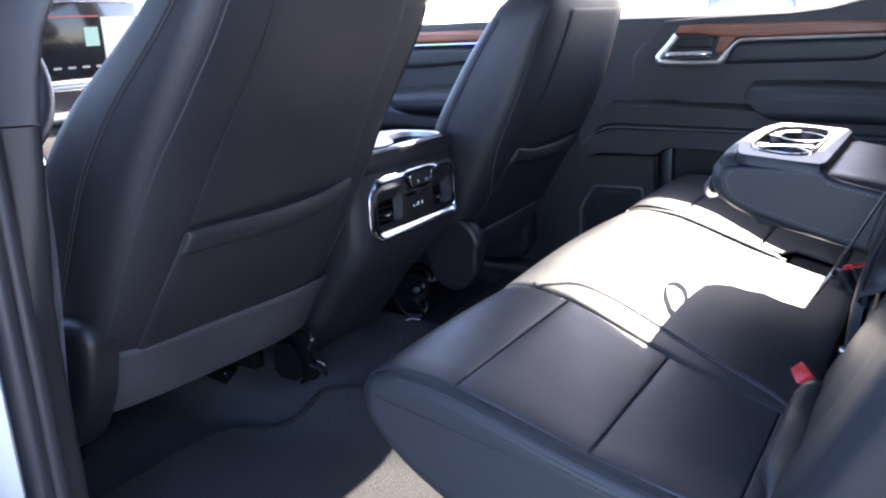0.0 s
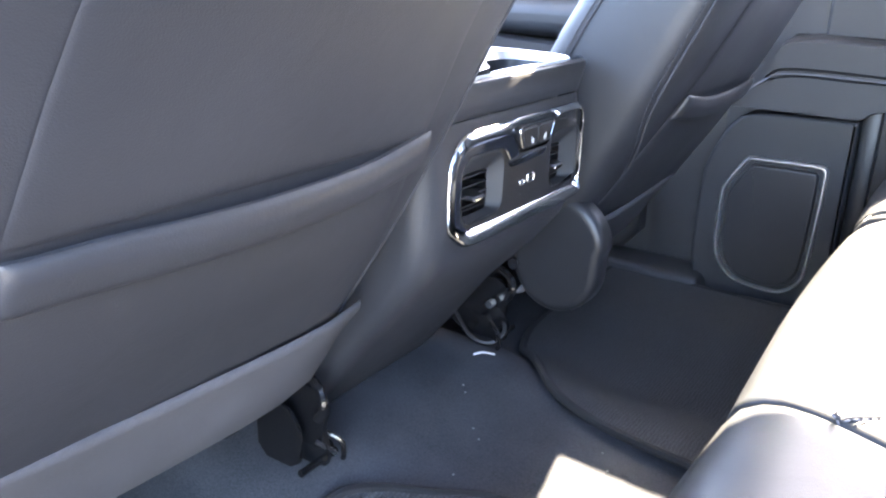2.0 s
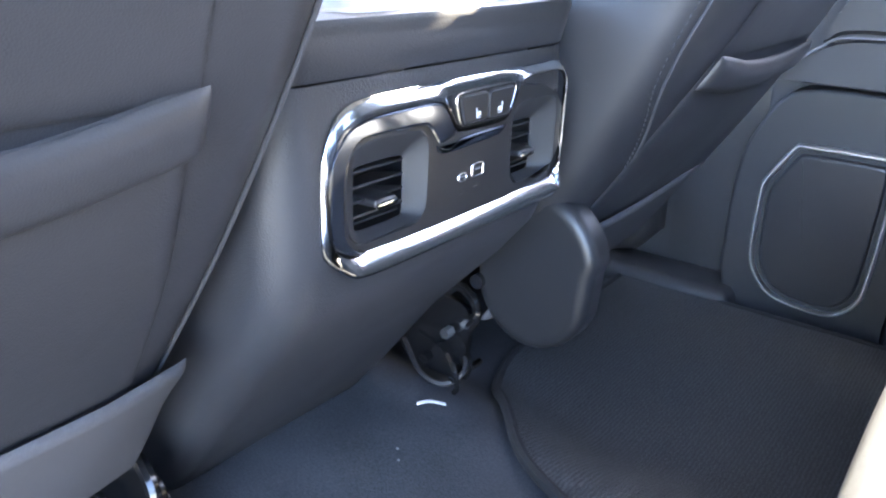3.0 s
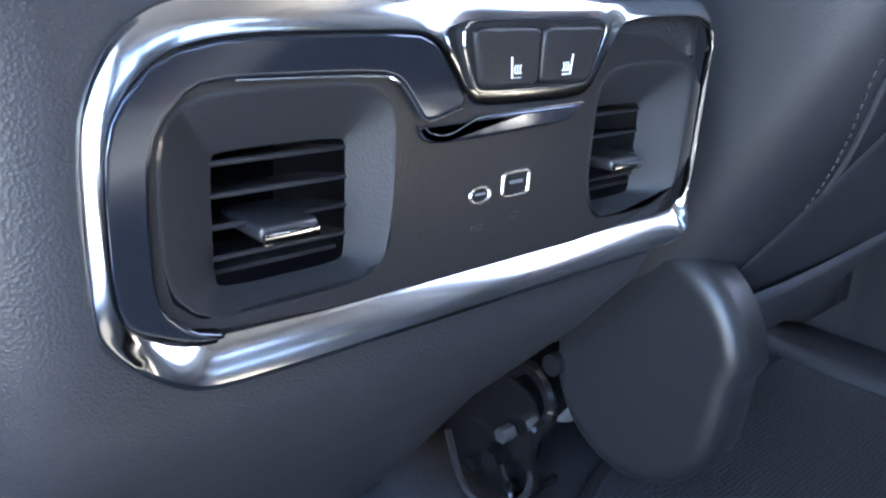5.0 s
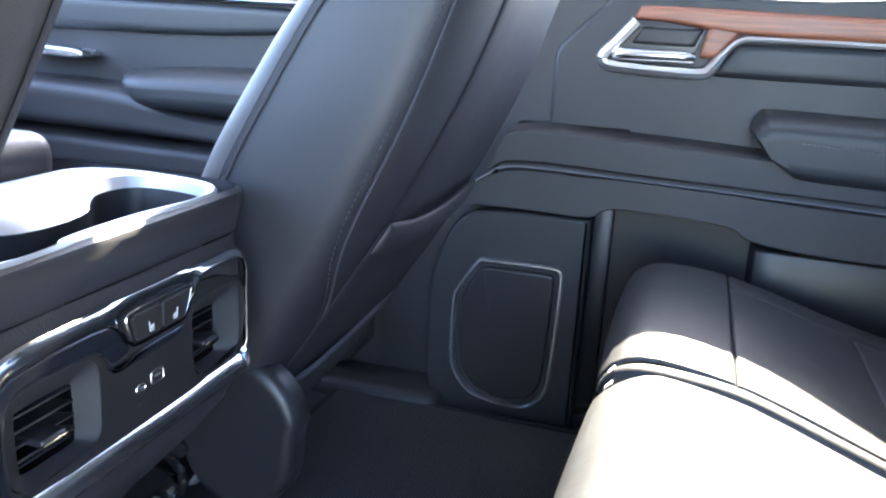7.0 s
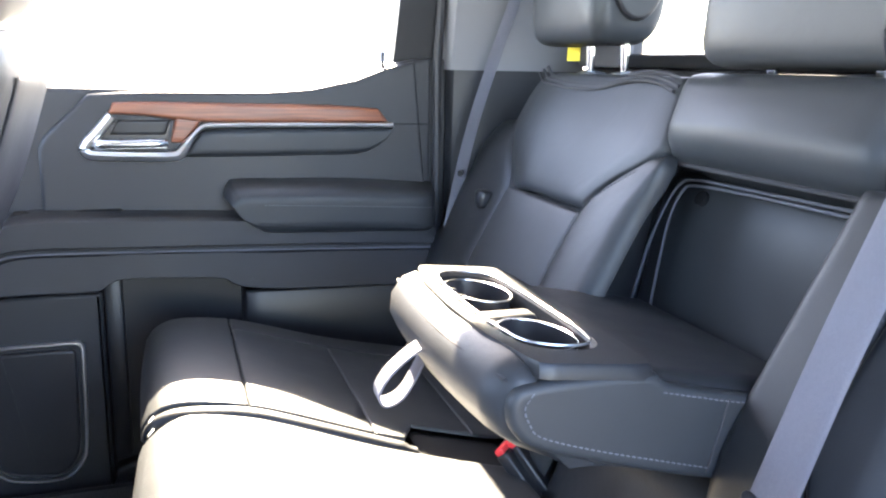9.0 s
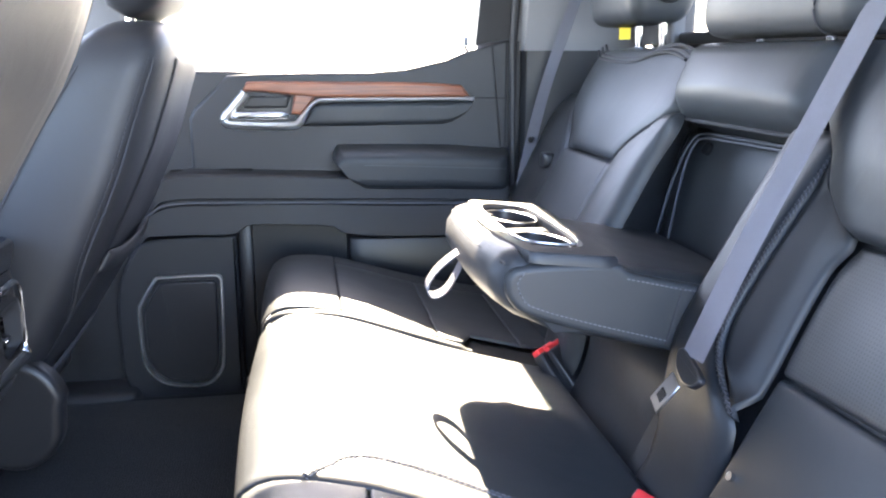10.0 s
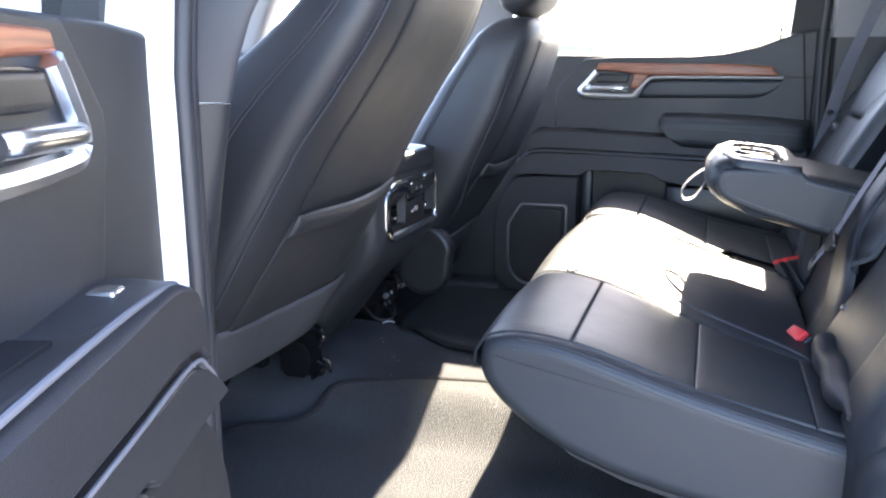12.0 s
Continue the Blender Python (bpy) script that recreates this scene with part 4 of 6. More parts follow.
    iy = c - s * 0.208
    big = 1.0 if s > 0 else 0.40
    disc = [(-0.056 - (0 if s > 0 else 0.055) + big * 0.072 * math.cos(2 * math.pi * k / 40) * (1.0 if math.sin(2 * math.pi * k / 40) > 0 else 0.92), 0.925 - (0 if s > 0 else 0.045) + big * 0.075 * math.sin(2 * math.pi * k / 40) - (0.02 if math.sin(2 * math.pi * k / 40) < -0.3 else 0), 0) for k in range(40)]
    if s > 0:
        cover = part("recliner_cover", prism(disc, 0.030, lambda a, b, d: (a, iy + s * 0.010 - s * d, b), 0.012), DARK_PLASTIC, ob, "round charcoal plastic recliner cover")
        part("screw", tube([(-0.115, iy - s * 0.014, 0.890), (-0.115, iy - s * 0.026, 0.890)], 0.008, 12), GLOSS_BLACK, cover, "black screw head")
    # rails and the latch at the rear foot
    for q in (-0.19, 0.19):
        y = c + q
        part("rail", rbox((-0.62, y - 0.018, 0.735), (-0.30, y + 0.018, 0.775), 0.006), BLACK_STEEL, ob, "black steel seat rail")
        part("rail_post", rbox((-0.34, y - 0.014, 0.79), (-0.22, y + 0.014, 0.90), 0.006), BLACK_STEEL, ob, "black steel seat mount")
    y = c - s * 0.225
    latch = part("latch", prism(rounded([(-0.215, 0.765, 0), (-0.125, 0.765, 0), (-0.118, 0.785, 0), (-0.128, 0.812, 0), (-0.118, 0.838, 0), (-0.130, 0.858, 0), (-0.165, 0.862, 0), (-0.215, 0.835, 0)], 0.2, 1), 0.008, lambda a, b, d: (a, y - s * 0.006 + d, b), 0.002), BLACK_STEEL, ob, "black steel latch with bolts")
    part("latch_plate", prism(rounded([(-0.200, 0.770, 0), (-0.140, 0.770, 0), (-0.135, 0.815, 0), (-0.155, 0.845, 0), (-0.200, 0.835, 0)], 0.2, 1), 0.006, lambda a, b, d: (a, y + s * 0.018 + d, b), 0.002), BLACK_STEEL, latch)
    part("latch_arm", tube(spline([(-0.165, y, 0.858), (-0.145, y + 0.004, 0.872), (-0.124, y, 0.866), (-0.116, y - 0.002, 0.848), (-0.124, y - 0.004, 0.832)]), 0.0055, 8), BLACK_STEEL, latch)
    for k, (bx, bz, r) in enumerate(((-0.150, 0.800, 0.009), (-0.142, 0.826, 0.006), (-0.170, 0.786, 0.006), (-0.132, 0.785, 0.005))):
        part("bolt", tube([(bx, y - s * 0.012, bz), (bx, y - s * 0.024, bz)], r, 6), BLACK_STEEL if k != 1 else STEEL, latch)
    part("cable", tube(spline([(-0.20, y - s * 0.02, 0.80), (-0.165, y - s * 0.034, 0.776), (-0.135, y - s * 0.03, 0.770), (-0.12, y - s * 0.015, 0.785), (-0.13, y, 0.80)]), 0.0028, 6), SATIN_BLACK, latch, "thin black cable")
    part("cross_pin", tube([(-0.128, y - 0.028, 0.776), (-0.128, y + 0.028, 0.776)], 0.004, 8), BLACK_STEEL, latch)
    part("hook", tube(spline([(-0.14, y - s * 0.02, 0.800), (-0.122, y - s * 0.030, 0.790), (-0.118, y - s * 0.030, 0.772), (-0.122, y - s * 0.030, 0.764)]), 0.003, 8), BLACK_STEEL, latch, "black wire hook")
    # headrest on two posts
    hx, hz = rear(top) - (0.060 if s < 0 else 0.092), top - 0.006
    for q in (-0.06, 0.06):
        part("headrest_post", tube([(hx, c + q, hz - 0.03), (hx + 0.012, c + q, hz + 0.05)], 0.007, 10), CHROME, ob, "chrome headrest post")
    rows = []
    for k in range(13):
        t = k / 12
        z = hz + 0.012 + 0.185 * t
        e = math.sqrt(max(0.03, 1 - abs(2 * t - 1) ** 4))
        ring = []
        for j in range(36):
            a = 2 * math.pi * j / 36
            ct, st = math.cos(a), math.sin(a)
            ring.append((hx + 0.015 + 0.05 * t + 0.055 * e * math.copysign(abs(ct) ** 0.6, ct), c + 0.145 * (0.7 + 0.3 * e) * math.copysign(abs(st) ** 0.45, st), z))
        rows.append(ring)
    part("headrest", loft(rows), SHADED_SEAT_LEATHER, ob, "black leather headrest")
    return ob


front_seat(-1, "black leather driver seat with map pocket and felt skirt", 0.0, 0.0, 1.53)
front_seat(1, "black leather passenger seat with map pocket and felt skirt", 0.022, -0.035, 1.458)


# ---- centre console ----
def console():
    ob = thing("centre_console", "black centre console with chrome framed air vents, switches and cup holders", "console", at=(-0.1, 0, floor_z(-0.1, 0)))
    prof = [(-0.255, 0.735), (-0.215, 0.760), (-0.165, 0.82), (-0.105, 0.90), (-0.045, 0.965), (-0.018, 1.000), (-0.010, 1.018), (-0.006, 1.046), (-0.006, 1.0795), (-0.006, 1.113), (-0.008, 1.138), (-0.0095, 1.1478)]
    halfw = curve1([(0.73, 0.135), (0.90, 0.142), (1.0, 0.158), (1.18, 0.166)])

    vents = ((-0.114, -0.032), (0.068, 0.139))

    def block(name, pr, mat, label, grow=0.0, corner=0.030, cut=False):
        rings = []
        for x, z in pr:
            w = halfw(z) + grow
            r = corner
            ring = [Vector((-0.75, -w, z)), Vector((-0.75, w, z))]
            for k in range(7):
                a = math.pi / 2 * k / 6
                ring.append(Vector((x - r + r * math.sin(a), w - r + r * math.cos(a), z)))
            if cut:
                ring += [Vector((x, min(y, w - r), z)) for y in (0.137, 0.070, -0.034, -0.112)]
            for k in range(7):
                a = math.pi / 2 * k / 6
                ring.append(Vector((x - r + r * math.cos(a), -w + r - r * math.sin(a), z)))
            rings.append(ring)
        bm = loft(rings, caps=False)
        if cut:
            gone = [f for f in bm.faces if f.calc_center_median().x > -0.01 and 1.046 < f.calc_center_median().z < 1.113 and any(a < f.calc_center_median().y < b for a, b in vents)]
            bmesh.ops.delete(bm, geom=gone, context="FACES")
        return part(name, bm, mat, ob, label)

    block("body", prof, VINYL, "charcoal grained lower console", cut=True)
    block("upper_body", [(-0.0098, 1.1490), (-0.0085, 1.1502), (-0.0015, 1.179), (-0.0030, 1.183), (-0.0085, 1.186)], SOFT_PLASTIC, "charcoal upper console band", 0.001)
    put = lambda a, b, d: (-0.006 + d, a, b)
    # broad chrome frame that dips round the switches
    pairs = [((-0.098, 1.1375), (-0.090, 1.1255)), ((-0.117, 1.1305), (-0.1105, 1.1215)), ((-0.1285, 1.113), (-0.1228, 1.1085)), ((-0.1315, 1.096), (-0.1262, 1.095)), ((-0.1315, 1.058), (-0.1262, 1.060)), ((-0.129, 1.043), (-0.1228, 1.0505)), ((-0.112, 1.028), (-0.107, 1.0425)), ((-0.098, 1.0235), (-0.096, 1.0405)), ((-0.02, 1.0235), (-0.02, 1.0405)), ((0.08, 1.0235), (0.08, 1.0405)), ((0.138, 1.0235), (0.136, 1.0405)), ((0.147, 1.030), (0.1440, 1.043)), ((0.148, 1.06), (0.1462, 1.06)), ((0.149, 1.10), (0.1472, 1.10)), ((0.149, 1.1375), (0.1462, 1.1305)), ((0.110, 1.1375), (0.100, 1.1295)), ((0.090, 1.1375), (0.080, 1.1290)), ((0.078, 1.1375), (0.0735, 1.124)), ((0.068, 1.1375), (0.068, 1.110)), ((0.058, 1.1375), (0.060, 1.1000)), ((0.050, 1.1375), (0.050, 1.0985)), ((0.025, 1.1375), (0.025, 1.0988)), ((0.006, 1.1375), (0.006, 1.0990)), ((-0.002, 1.1375), (-0.003, 1.1010)), ((-0.012, 1.1375), (-0.011, 1.1130)), ((-0.022, 1.1375), (-0.0175, 1.1220)), ((-0.034, 1.1375), (-0.027, 1.1255)), ((-0.06, 1.1375), (-0.06, 1.1255))]
    soft2 = lambda q: [(p.x, p.y) for p in rounded([(a, b, 0) for a, b in q], 0.25, 3)]
    outer, inner = soft2([p[0] for p in pairs]), soft2([p[1] for p in pairs])
    bm = bmesh.new()
    rows = []
    for k, slope, ledge in ((0, 0.0003, 0.0003), (0.06, 0.0014, 0.0045), (0.16, 0.0022, 0.0076), (0.28, 0.0029, 0.0086), (0.50, 0.0041, 0.0070), (0.72, 0.0050, 0.0048), (0.86, 0.0053, 0.0032), (0.94, 0.0047, 0.0022), (1, 0.0018, 0.0012)):
        row = []
        for a, b in zip(outer, inner):
            low = smooth_step(1.052, 1.036, (a[1] + b[1]) / 2)
            row.append(bm.verts.new(put(a[0] + (b[0] - a[0]) * k, a[1] + (b[1] - a[1]) * k, slope + (ledge - slope) * low)))
        rows.append(row)
    quads(bm, rows, wrap_v=True)
    part("chrome_frame", bm, BRIGHT_TRIM, ob, "broad satin chrome frame")
    face = [(-0.119, 1.06), (-0.119, 1.10), (-0.10, 1.124), (0.1455, 1.126), (0.1455, 1.04), (-0.10, 1.04)]
    vents = ((-0.113, -0.032), (0.068, 0.139))
    holes = [rounded([(y0 + 0.0015, 1.0468, 0), (y1 - 0.0015, 1.0468, 0), (y1 - 0.0015, 1.1115, 0), (y0 + 0.0015, 1.1115, 0)], 0.14, 3) for y0, y1 in vents]
    part("face_plate", holed(rounded([(a, b, 0) for a, b in face], 0.2, 2), holes, 0.0030, put), DARK_PLASTIC, ob, "satin charcoal face plate")
    # gloss lips round the dip
    lip = [(-0.0035, 1.1020), (-0.012, 1.1140), (-0.0185, 1.1225), (-0.028, 1.1262), (-0.090, 1.1262), (-0.1105, 1.122), (-0.1230, 1.1085), (-0.1264, 1.095), (-0.1264, 1.060), (-0.1230, 1.0505), (-0.107, 1.0425), (-0.096, 1.0405), (-0.095, 1.0425), (-0.105, 1.0455), (-0.1135, 1.054), (-0.1150, 1.063), (-0.1150, 1.092), (-0.1120, 1.104), (-0.102, 1.1135), (-0.090, 1.1150), (-0.042, 1.1142), (-0.034, 1.1120), (-0.028, 1.1050), (-0.0235, 1.0985), (-0.019, 1.0980)]
    part("gloss_lip", prism(rounded([(a, b, 0) for a, b in lip], 0.2, 1), 0.0050, put, 0.0012), SMOKED_CHROME, ob, "smoked chrome lip")
    edge_line = [(-0.090, 1.1146), (-0.042, 1.1138), (-0.034, 1.1116), (-0.028, 1.1046), (-0.0235, 1.0982), (-0.019, 1.0978), (-0.006, 1.1010)]
    part("lip_edge", tube(rounded([put(a, b, 0.0046) for a, b in edge_line], 0.25, 2, closed=False), 0.00045, 5, up=(1, 0, 0)), CHROME, ob, "fine bright edge")
    lip2 = [(-0.0255, 1.0975), (-0.0195, 1.0925), (-0.012, 1.0915), (-0.004, 1.0945), (0.003, 1.0975), (0.030, 1.0980), (0.0585, 1.0985), (0.056, 1.0945), (0.049, 1.0915), (0.008, 1.0898), (-0.018, 1.0895), (-0.0235, 1.0920)]
    part("gloss_lip", prism(rounded([(a, b, 0) for a, b in lip2], 0.2, 1), 0.0048, put, 0.0012), SMOKED_CHROME, ob, "smoked chrome lower lip")
    part("lip_edge", tube(rounded([put(a, b, 0.0048) for a, b in ((-0.0235, 1.0962), (-0.0195, 1.0932), (-0.012, 1.0922), (-0.004, 1.0952), (0.003, 1.0978), (0.058, 1.0986))], 0.25, 2, closed=False), 0.00040, 5, up=(1, 0, 0)), CHROME, ob, "fine bright edge")
    # seat heater switches in their dark well
    well = rounded([(-0.0070, 1.1300, 0), (0.0590, 1.1300, 0), (0.0640, 1.1270, 0), (0.0560, 1.1085, 0), (0.0520, 1.1062, 0), (-0.0010, 1.1062, 0), (-0.0050, 1.1085, 0), (-0.0115, 1.1255, 0)], 0.2, 2)
    part("switch_well", prism(well, 0.0084, put, 0.0008), DARK_HOLLOW, ob, "black switch surround")
    part("well_edge", tube([put(p.x, p.y, 0.0078) for p in well], 0.0007, 6, closed=True, up=(1, 0, 0)), CHROME, ob, "fine chrome edge")
    for a0, a1, b0, b1 in ((-0.0085, 0.0250, -0.0030, 0.0250), (0.0260, 0.0605, 0.0260, 0.0525)):
        sw = part("switch", prism(rounded([(a0, 1.1280, 0), (a1, 1.1280, 0), (b1, 1.1078, 0), (b0, 1.1078, 0)], 0.10, 2), 0.0102, put, 0.0016), DARK_PLASTIC, ob, "satin charcoal seat heater switch")
        m = (a0 + a1 + b0 + b1) / 4 + (0.003 if a0 < 0.01 else -0.002)
        e = 1 if a0 < 0.01 else -1
        bm = tube([put(m - e * 0.0028, 1.1180, 0.0104), put(m - e * 0.0020, 1.1110, 0.0104), put(m + e * 0.0022, 1.1110, 0.0104)], 0.00036, 5, up=(1, 0, 0))
        for j in range(3):
            tube([put(m + e * (-0.0006 + j * 0.0013), 1.1125, 0.0104), put(m + e * (-0.0010 + j * 0.0013), 1.1138, 0.0104), put(m + e * (-0.0005 + j * 0.0013), 1.1152, 0.0104)], 0.00022, 5, bm=bm, up=(1, 0, 0))
        tube([put(m - e * 0.0008, 1.1124, 0.0104), put(m + e * 0.0026, 1.1124, 0.0104)], 0.00022, 5, bm=bm, up=(1, 0, 0))
        part("switch_icon", bm, WHITE_MARK, sw, "pale seat heater symbol")
    # two air vents
    for y0, y1, ql, qr in ((*vents[0], 0.023, 0.010), (*vents[1], 0.014, 0.018)):
        rim1 = rounded([(y0, 1.06, 0), (y0, 1.103, 0), (y0 + 0.012, 1.1130, 0), (y1 - 0.010, 1.1130, 0), (y1, 1.103, 0), (y1 - 0.002, 1.056, 0), (y1 - 0.012, 1.0455, 0), (y0 + 0.014, 1.0455, 0)], 0.22, 2)
        rim2 = rounded([(y0 + ql, 1.053, 0), (y0 + ql, 1.089, 0), (y0 + ql + 0.002, 1.092, 0), (y1 - qr - 0.002, 1.092, 0), (y1 - qr, 1.089, 0), (y1 - qr, 1.052, 0), (y1 - qr - 0.002, 1.049, 0), (y0 + ql + 0.002, 1.049, 0)], 0.22, 2)
        vent = part("air_vent", band([(p.x, p.y) for p in rim1], [(p.x, p.y) for p in rim2], put, ((0, 0.0015), (0.015, 0.0032), (0.05, 0.0032), (0.12, 0.0022), (0.25, 0.0), (1, -0.012))), VENT_PLASTIC, ob, "charcoal plastic vent funnel")
        part("vent_shaft", rbox((-0.080, y0 + 0.012, 1.050), (-0.058, y1 - 0.012, 1.102), 0.002, 1), DARK_HOLLOW, vent, "dark vent shaft")
        part("vent_back", prism([(y0 + 0.012, 1.053, 0), (y1 - 0.012, 1.053, 0), (y1 - 0.012, 1.0545, 0), (y0 + 0.012, 1.0545, 0)], 0.04, lambda a, b, d: (-0.06 + d, a, b)), DARK_HOLLOW, vent, "dark vent shaft")
        for j in range(4):
            z = 1.0560 + j * 0.0098
            part("slat", rbox((-0.046, y0 + ql - 0.002, z - 0.0009), (-0.017, y1 - qr + 0.002, z + 0.0009), 0.0007, 1, m=Matrix.Translation((-0.032, 0, z)) @ pose(0, 0, 0, 0, -12, 0) @ Matrix.Translation((0.032, 0, -z))), SATIN_BLACK, vent, "black vent slat")
        yc = y0 + ql + 0.021
        tab = part("vent_tab", rbox((-0.034, yc - 0.0105, 1.0645), (-0.008, yc + 0.0105, 1.0700), 0.002, 3), SATIN_BLACK, vent, "black vent tab")
        part("tab_tip", rbox((-0.0085, yc - 0.0100, 1.0640), (-0.0065, yc + 0.0100, 1.0680), 0.0009, 2), CHROME, tab, "chrome tab edge")
    # charging sockets
    for y, z, w, h in ((0.0065, 1.0685, 0.0098, 0.0058), (0.0250, 1.0705, 0.0140, 0.0092)):
        f1 = rounded([(y - w / 2, z - h / 2, 0), (y + w / 2, z - h / 2, 0), (y + w / 2, z + h / 2, 0), (y - w / 2, z + h / 2, 0)], 0.12 if w > 0.012 else 0.28, 3)
        so = part("usb_socket", prism([(p.x, p.y, 0) for p in f1], 0.0034, put, 0.0003), DARK_HOLLOW, ob, "black charging socket with silver rim")
        part("socket_rim", tube([put(p.x, p.y, 0.0034) for p in f1], 0.0007, 6, closed=True, up=(1, 0, 0)), SATIN_SILVER, so, "thin silver rim")
        part("socket_tongue", rbox((-0.0028, y - w * 0.26, z), (-0.0020, y + w * 0.26, z + h * 0.14), 0.0003, 1), GREY_PLASTIC, so)
        part("socket_mark", rbox((-0.0034, y - 0.003, z - 0.0135), (-0.0027, y + 0.003, z - 0.0115), 0.0002, 1), HARD_PLASTIC, ob, "small faint printed mark")
    # silver cup holder surround on top
    inside = [(-0.014, -0.100), (-0.008, -0.072), (-0.009, -0.052), (-0.018, -0.045), (-0.021, -0.030), (-0.022, 0.023), (-0.016, 0.060), (-0.011, 0.088), (-0.015, 0.116), (-0.040, 0.136), (-0.098, 0.142), (-0.110, 0.105), (-0.094, 0.074), (-0.068, 0.045), (-0.064, -0.020), (-0.094, -0.040), (-0.110, -0.075), (-0.100, -0.125), (-0.050, -0.130), (-0.025, -0.121)]
    outside = [(-0.012, -0.136), (-0.006, -0.104), (-0.006, -0.064), (-0.006, -0.046), (-0.006, -0.030), (-0.006, 0.023), (-0.006, 0.060), (-0.006, 0.090), (-0.009, 0.124), (-0.035, 0.152), (-0.135, 0.162), (-0.172, 0.150), (-0.176, 0.100), (-0.176, 0.045), (-0.176, -0.020), (-0.176, -0.070), (-0.176, -0.120), (-0.160, -0.156), (-0.060, -0.159), (-0.024, -0.151)]
    o = rounded([(a, b, 0) for a, b in outside], 0.25, 2)
    i = rounded([(a, b, 0) for a, b in inside], 0.25, 2)
    top = lambda a, b, d: (a, b, 1.183 + d)
    part("cup_holder_rim", band([(p.x, p.y) for p in o], [(p.x, p.y) for p in i], top, ((0, -0.004), (0.08, 0.003), (0.3, 0.005), (0.85, 0.004), (1, -0.006))), SILVER_PAINT, ob, "silver painted cup holder surround")
    cup = part("cup_well", band([(p.x, p.y) for p in i], [(p.x * 0.95 - 0.004, p.y * 0.92) for p in i], top, ((0, -0.005), (1, -0.07))), DARK_PLASTIC, ob, "dark cup holder well")
    part("well_floor", sheet(lambda u, v: (-0.122 + 0.106 * u, -0.135 + 0.275 * v, 1.117), 2, 2), DARK_PLASTIC, cup)
    part("lid", rbox((-0.70, -0.145, 1.165), (-0.186, 0.152, 1.216), 0.020, 4), LEATHER, ob, "black leather console lid")
    return ob


console()


def dashboard():
    ob = thing("dashboard", "dark dashboard with a wide screen and chrome strips", "dashboard", at=(-1.05, 0, 0.75))
    prof = [(-1.25, 0.80), (-0.98, 0.85), (-0.90, 1.02), (-0.92, 1.20), (-0.98, 1.27), (-1.02, 1.36), (-1.06, 1.40), (-1.3, 1.42)]
    bm = sheet(lambda u, v: (prof[min(int(u * 7), 7)][0], -0.80 + 1.6 * v, prof[min(int(u * 7), 7)][1]), 7, 12)
    part("body", bm, SOFT_PLASTIC, ob, "charcoal soft dashboard body")
    part("trim", rbox((-0.985, -0.75, 1.285), (-0.955, 0.75, 1.305), 0.008), SATIN_SILVER, ob, "satin silver strip")
    part("trim", rbox((-0.945, -0.12, 1.215), (-0.915, 0.35, 1.235), 0.008), SATIN_SILVER, ob, "satin silver strip")
    part("hood_trim", tube([(-0.93, -0.17, 1.498), (-0.93, 0.20, 1.498)], 0.006, 8), CHROME, ob, "chrome screen edge")
    sc = part("screen", rbox((-0.965, -0.165, 1.312), (-0.945, 0.195, 1.494), 0.006), GLOSS_BLACK, ob, "gloss black screen housing")
    part("screen_page", rbox((-0.9445, 0.085, 1.335), (-0.9435, 0.185, 1.455), 0), glowing("pale screen page", (0.75, 0.78, 0.70), 0.09), sc, "pale lit page on the screen")
    part("screen_tile", rbox((-0.9445, 0.035, 1.388), (-0.9435, 0.073, 1.432), 0), glowing("green screen tile", (0.45, 0.75, 0.62), 0.08), sc, "green lit tile on the screen")
    part("screen_bar", rbox((-0.9445, -0.15, 1.455), (-0.9435, 0.08, 1.459), 0), glowing("red screen bar", (0.6, 0.05, 0.05), 0.05), sc, "thin red line on the screen")
    for k in range(6):
        part("screen_mark", rbox((-0.9445, -0.06 + k * 0.038, 1.338), (-0.9435, -0.04 + k * 0.038, 1.343), 0), glowing("screen mark", (0.6, 0.65, 0.68), 0.06), sc)
    return ob


dashboard()


def steering_wheel():
    ob = thing("steering_wheel", "black leather steering wheel with silver spokes", "steering wheel", at=(-0.72, -0.425, 1.35))
    m = Matrix.Translation((-0.72, -0.425, 1.35)) @ pose(0, 0, 0, 0, 65, 0)
    part("rim", tube([m @ Vector((0.185 * math.cos(2 * math.pi * k / 48), 0.185 * math.sin(2 * math.pi * k / 48), 0)) for k in range(48)], 0.016, 12, closed=True), LEATHER, ob, "black leather rim")
    part("hub", loft([[m @ Vector((r * math.cos(2 * math.pi * k / 24), r * math.sin(2 * math.pi * k / 24), z)) for k in range(24)] for r, z in ((0.07, -0.05), (0.075, -0.01), (0.055, 0.015))]), SOFT_PLASTIC, ob, "charcoal hub")
    for a in (0, 180, 90):
        d = Vector((math.cos(radians(a + 90)), math.sin(radians(a + 90)), 0))
        part("spoke", strap([m @ (d * 0.06), m @ (d * 0.12), m @ (d * 0.178)], 0.04, 0.012, m.to_3x3() @ Vector((-d.y, d.x, 0))), SATIN_SILVER, ob, "satin silver spoke")
    return ob


steering_wheel()
solo("wall_firewall", rbox((-1.32, -0.88, 0.55), (-1.28, 0.88, 1.40), 0.01), HARD_PLASTIC, "dark cab bulkhead", "wall", kind="structure")
ws = solo("window_windscreen", sheet(lambda u, v: (-1.28 + 0.58 * u, -0.76 + 1.52 * v, 1.41 + 0.54 * u), 1, 1), SCREEN_GLASS, "clear windscreen glass", "window", kind="structure")
ws.visible_shadow = False


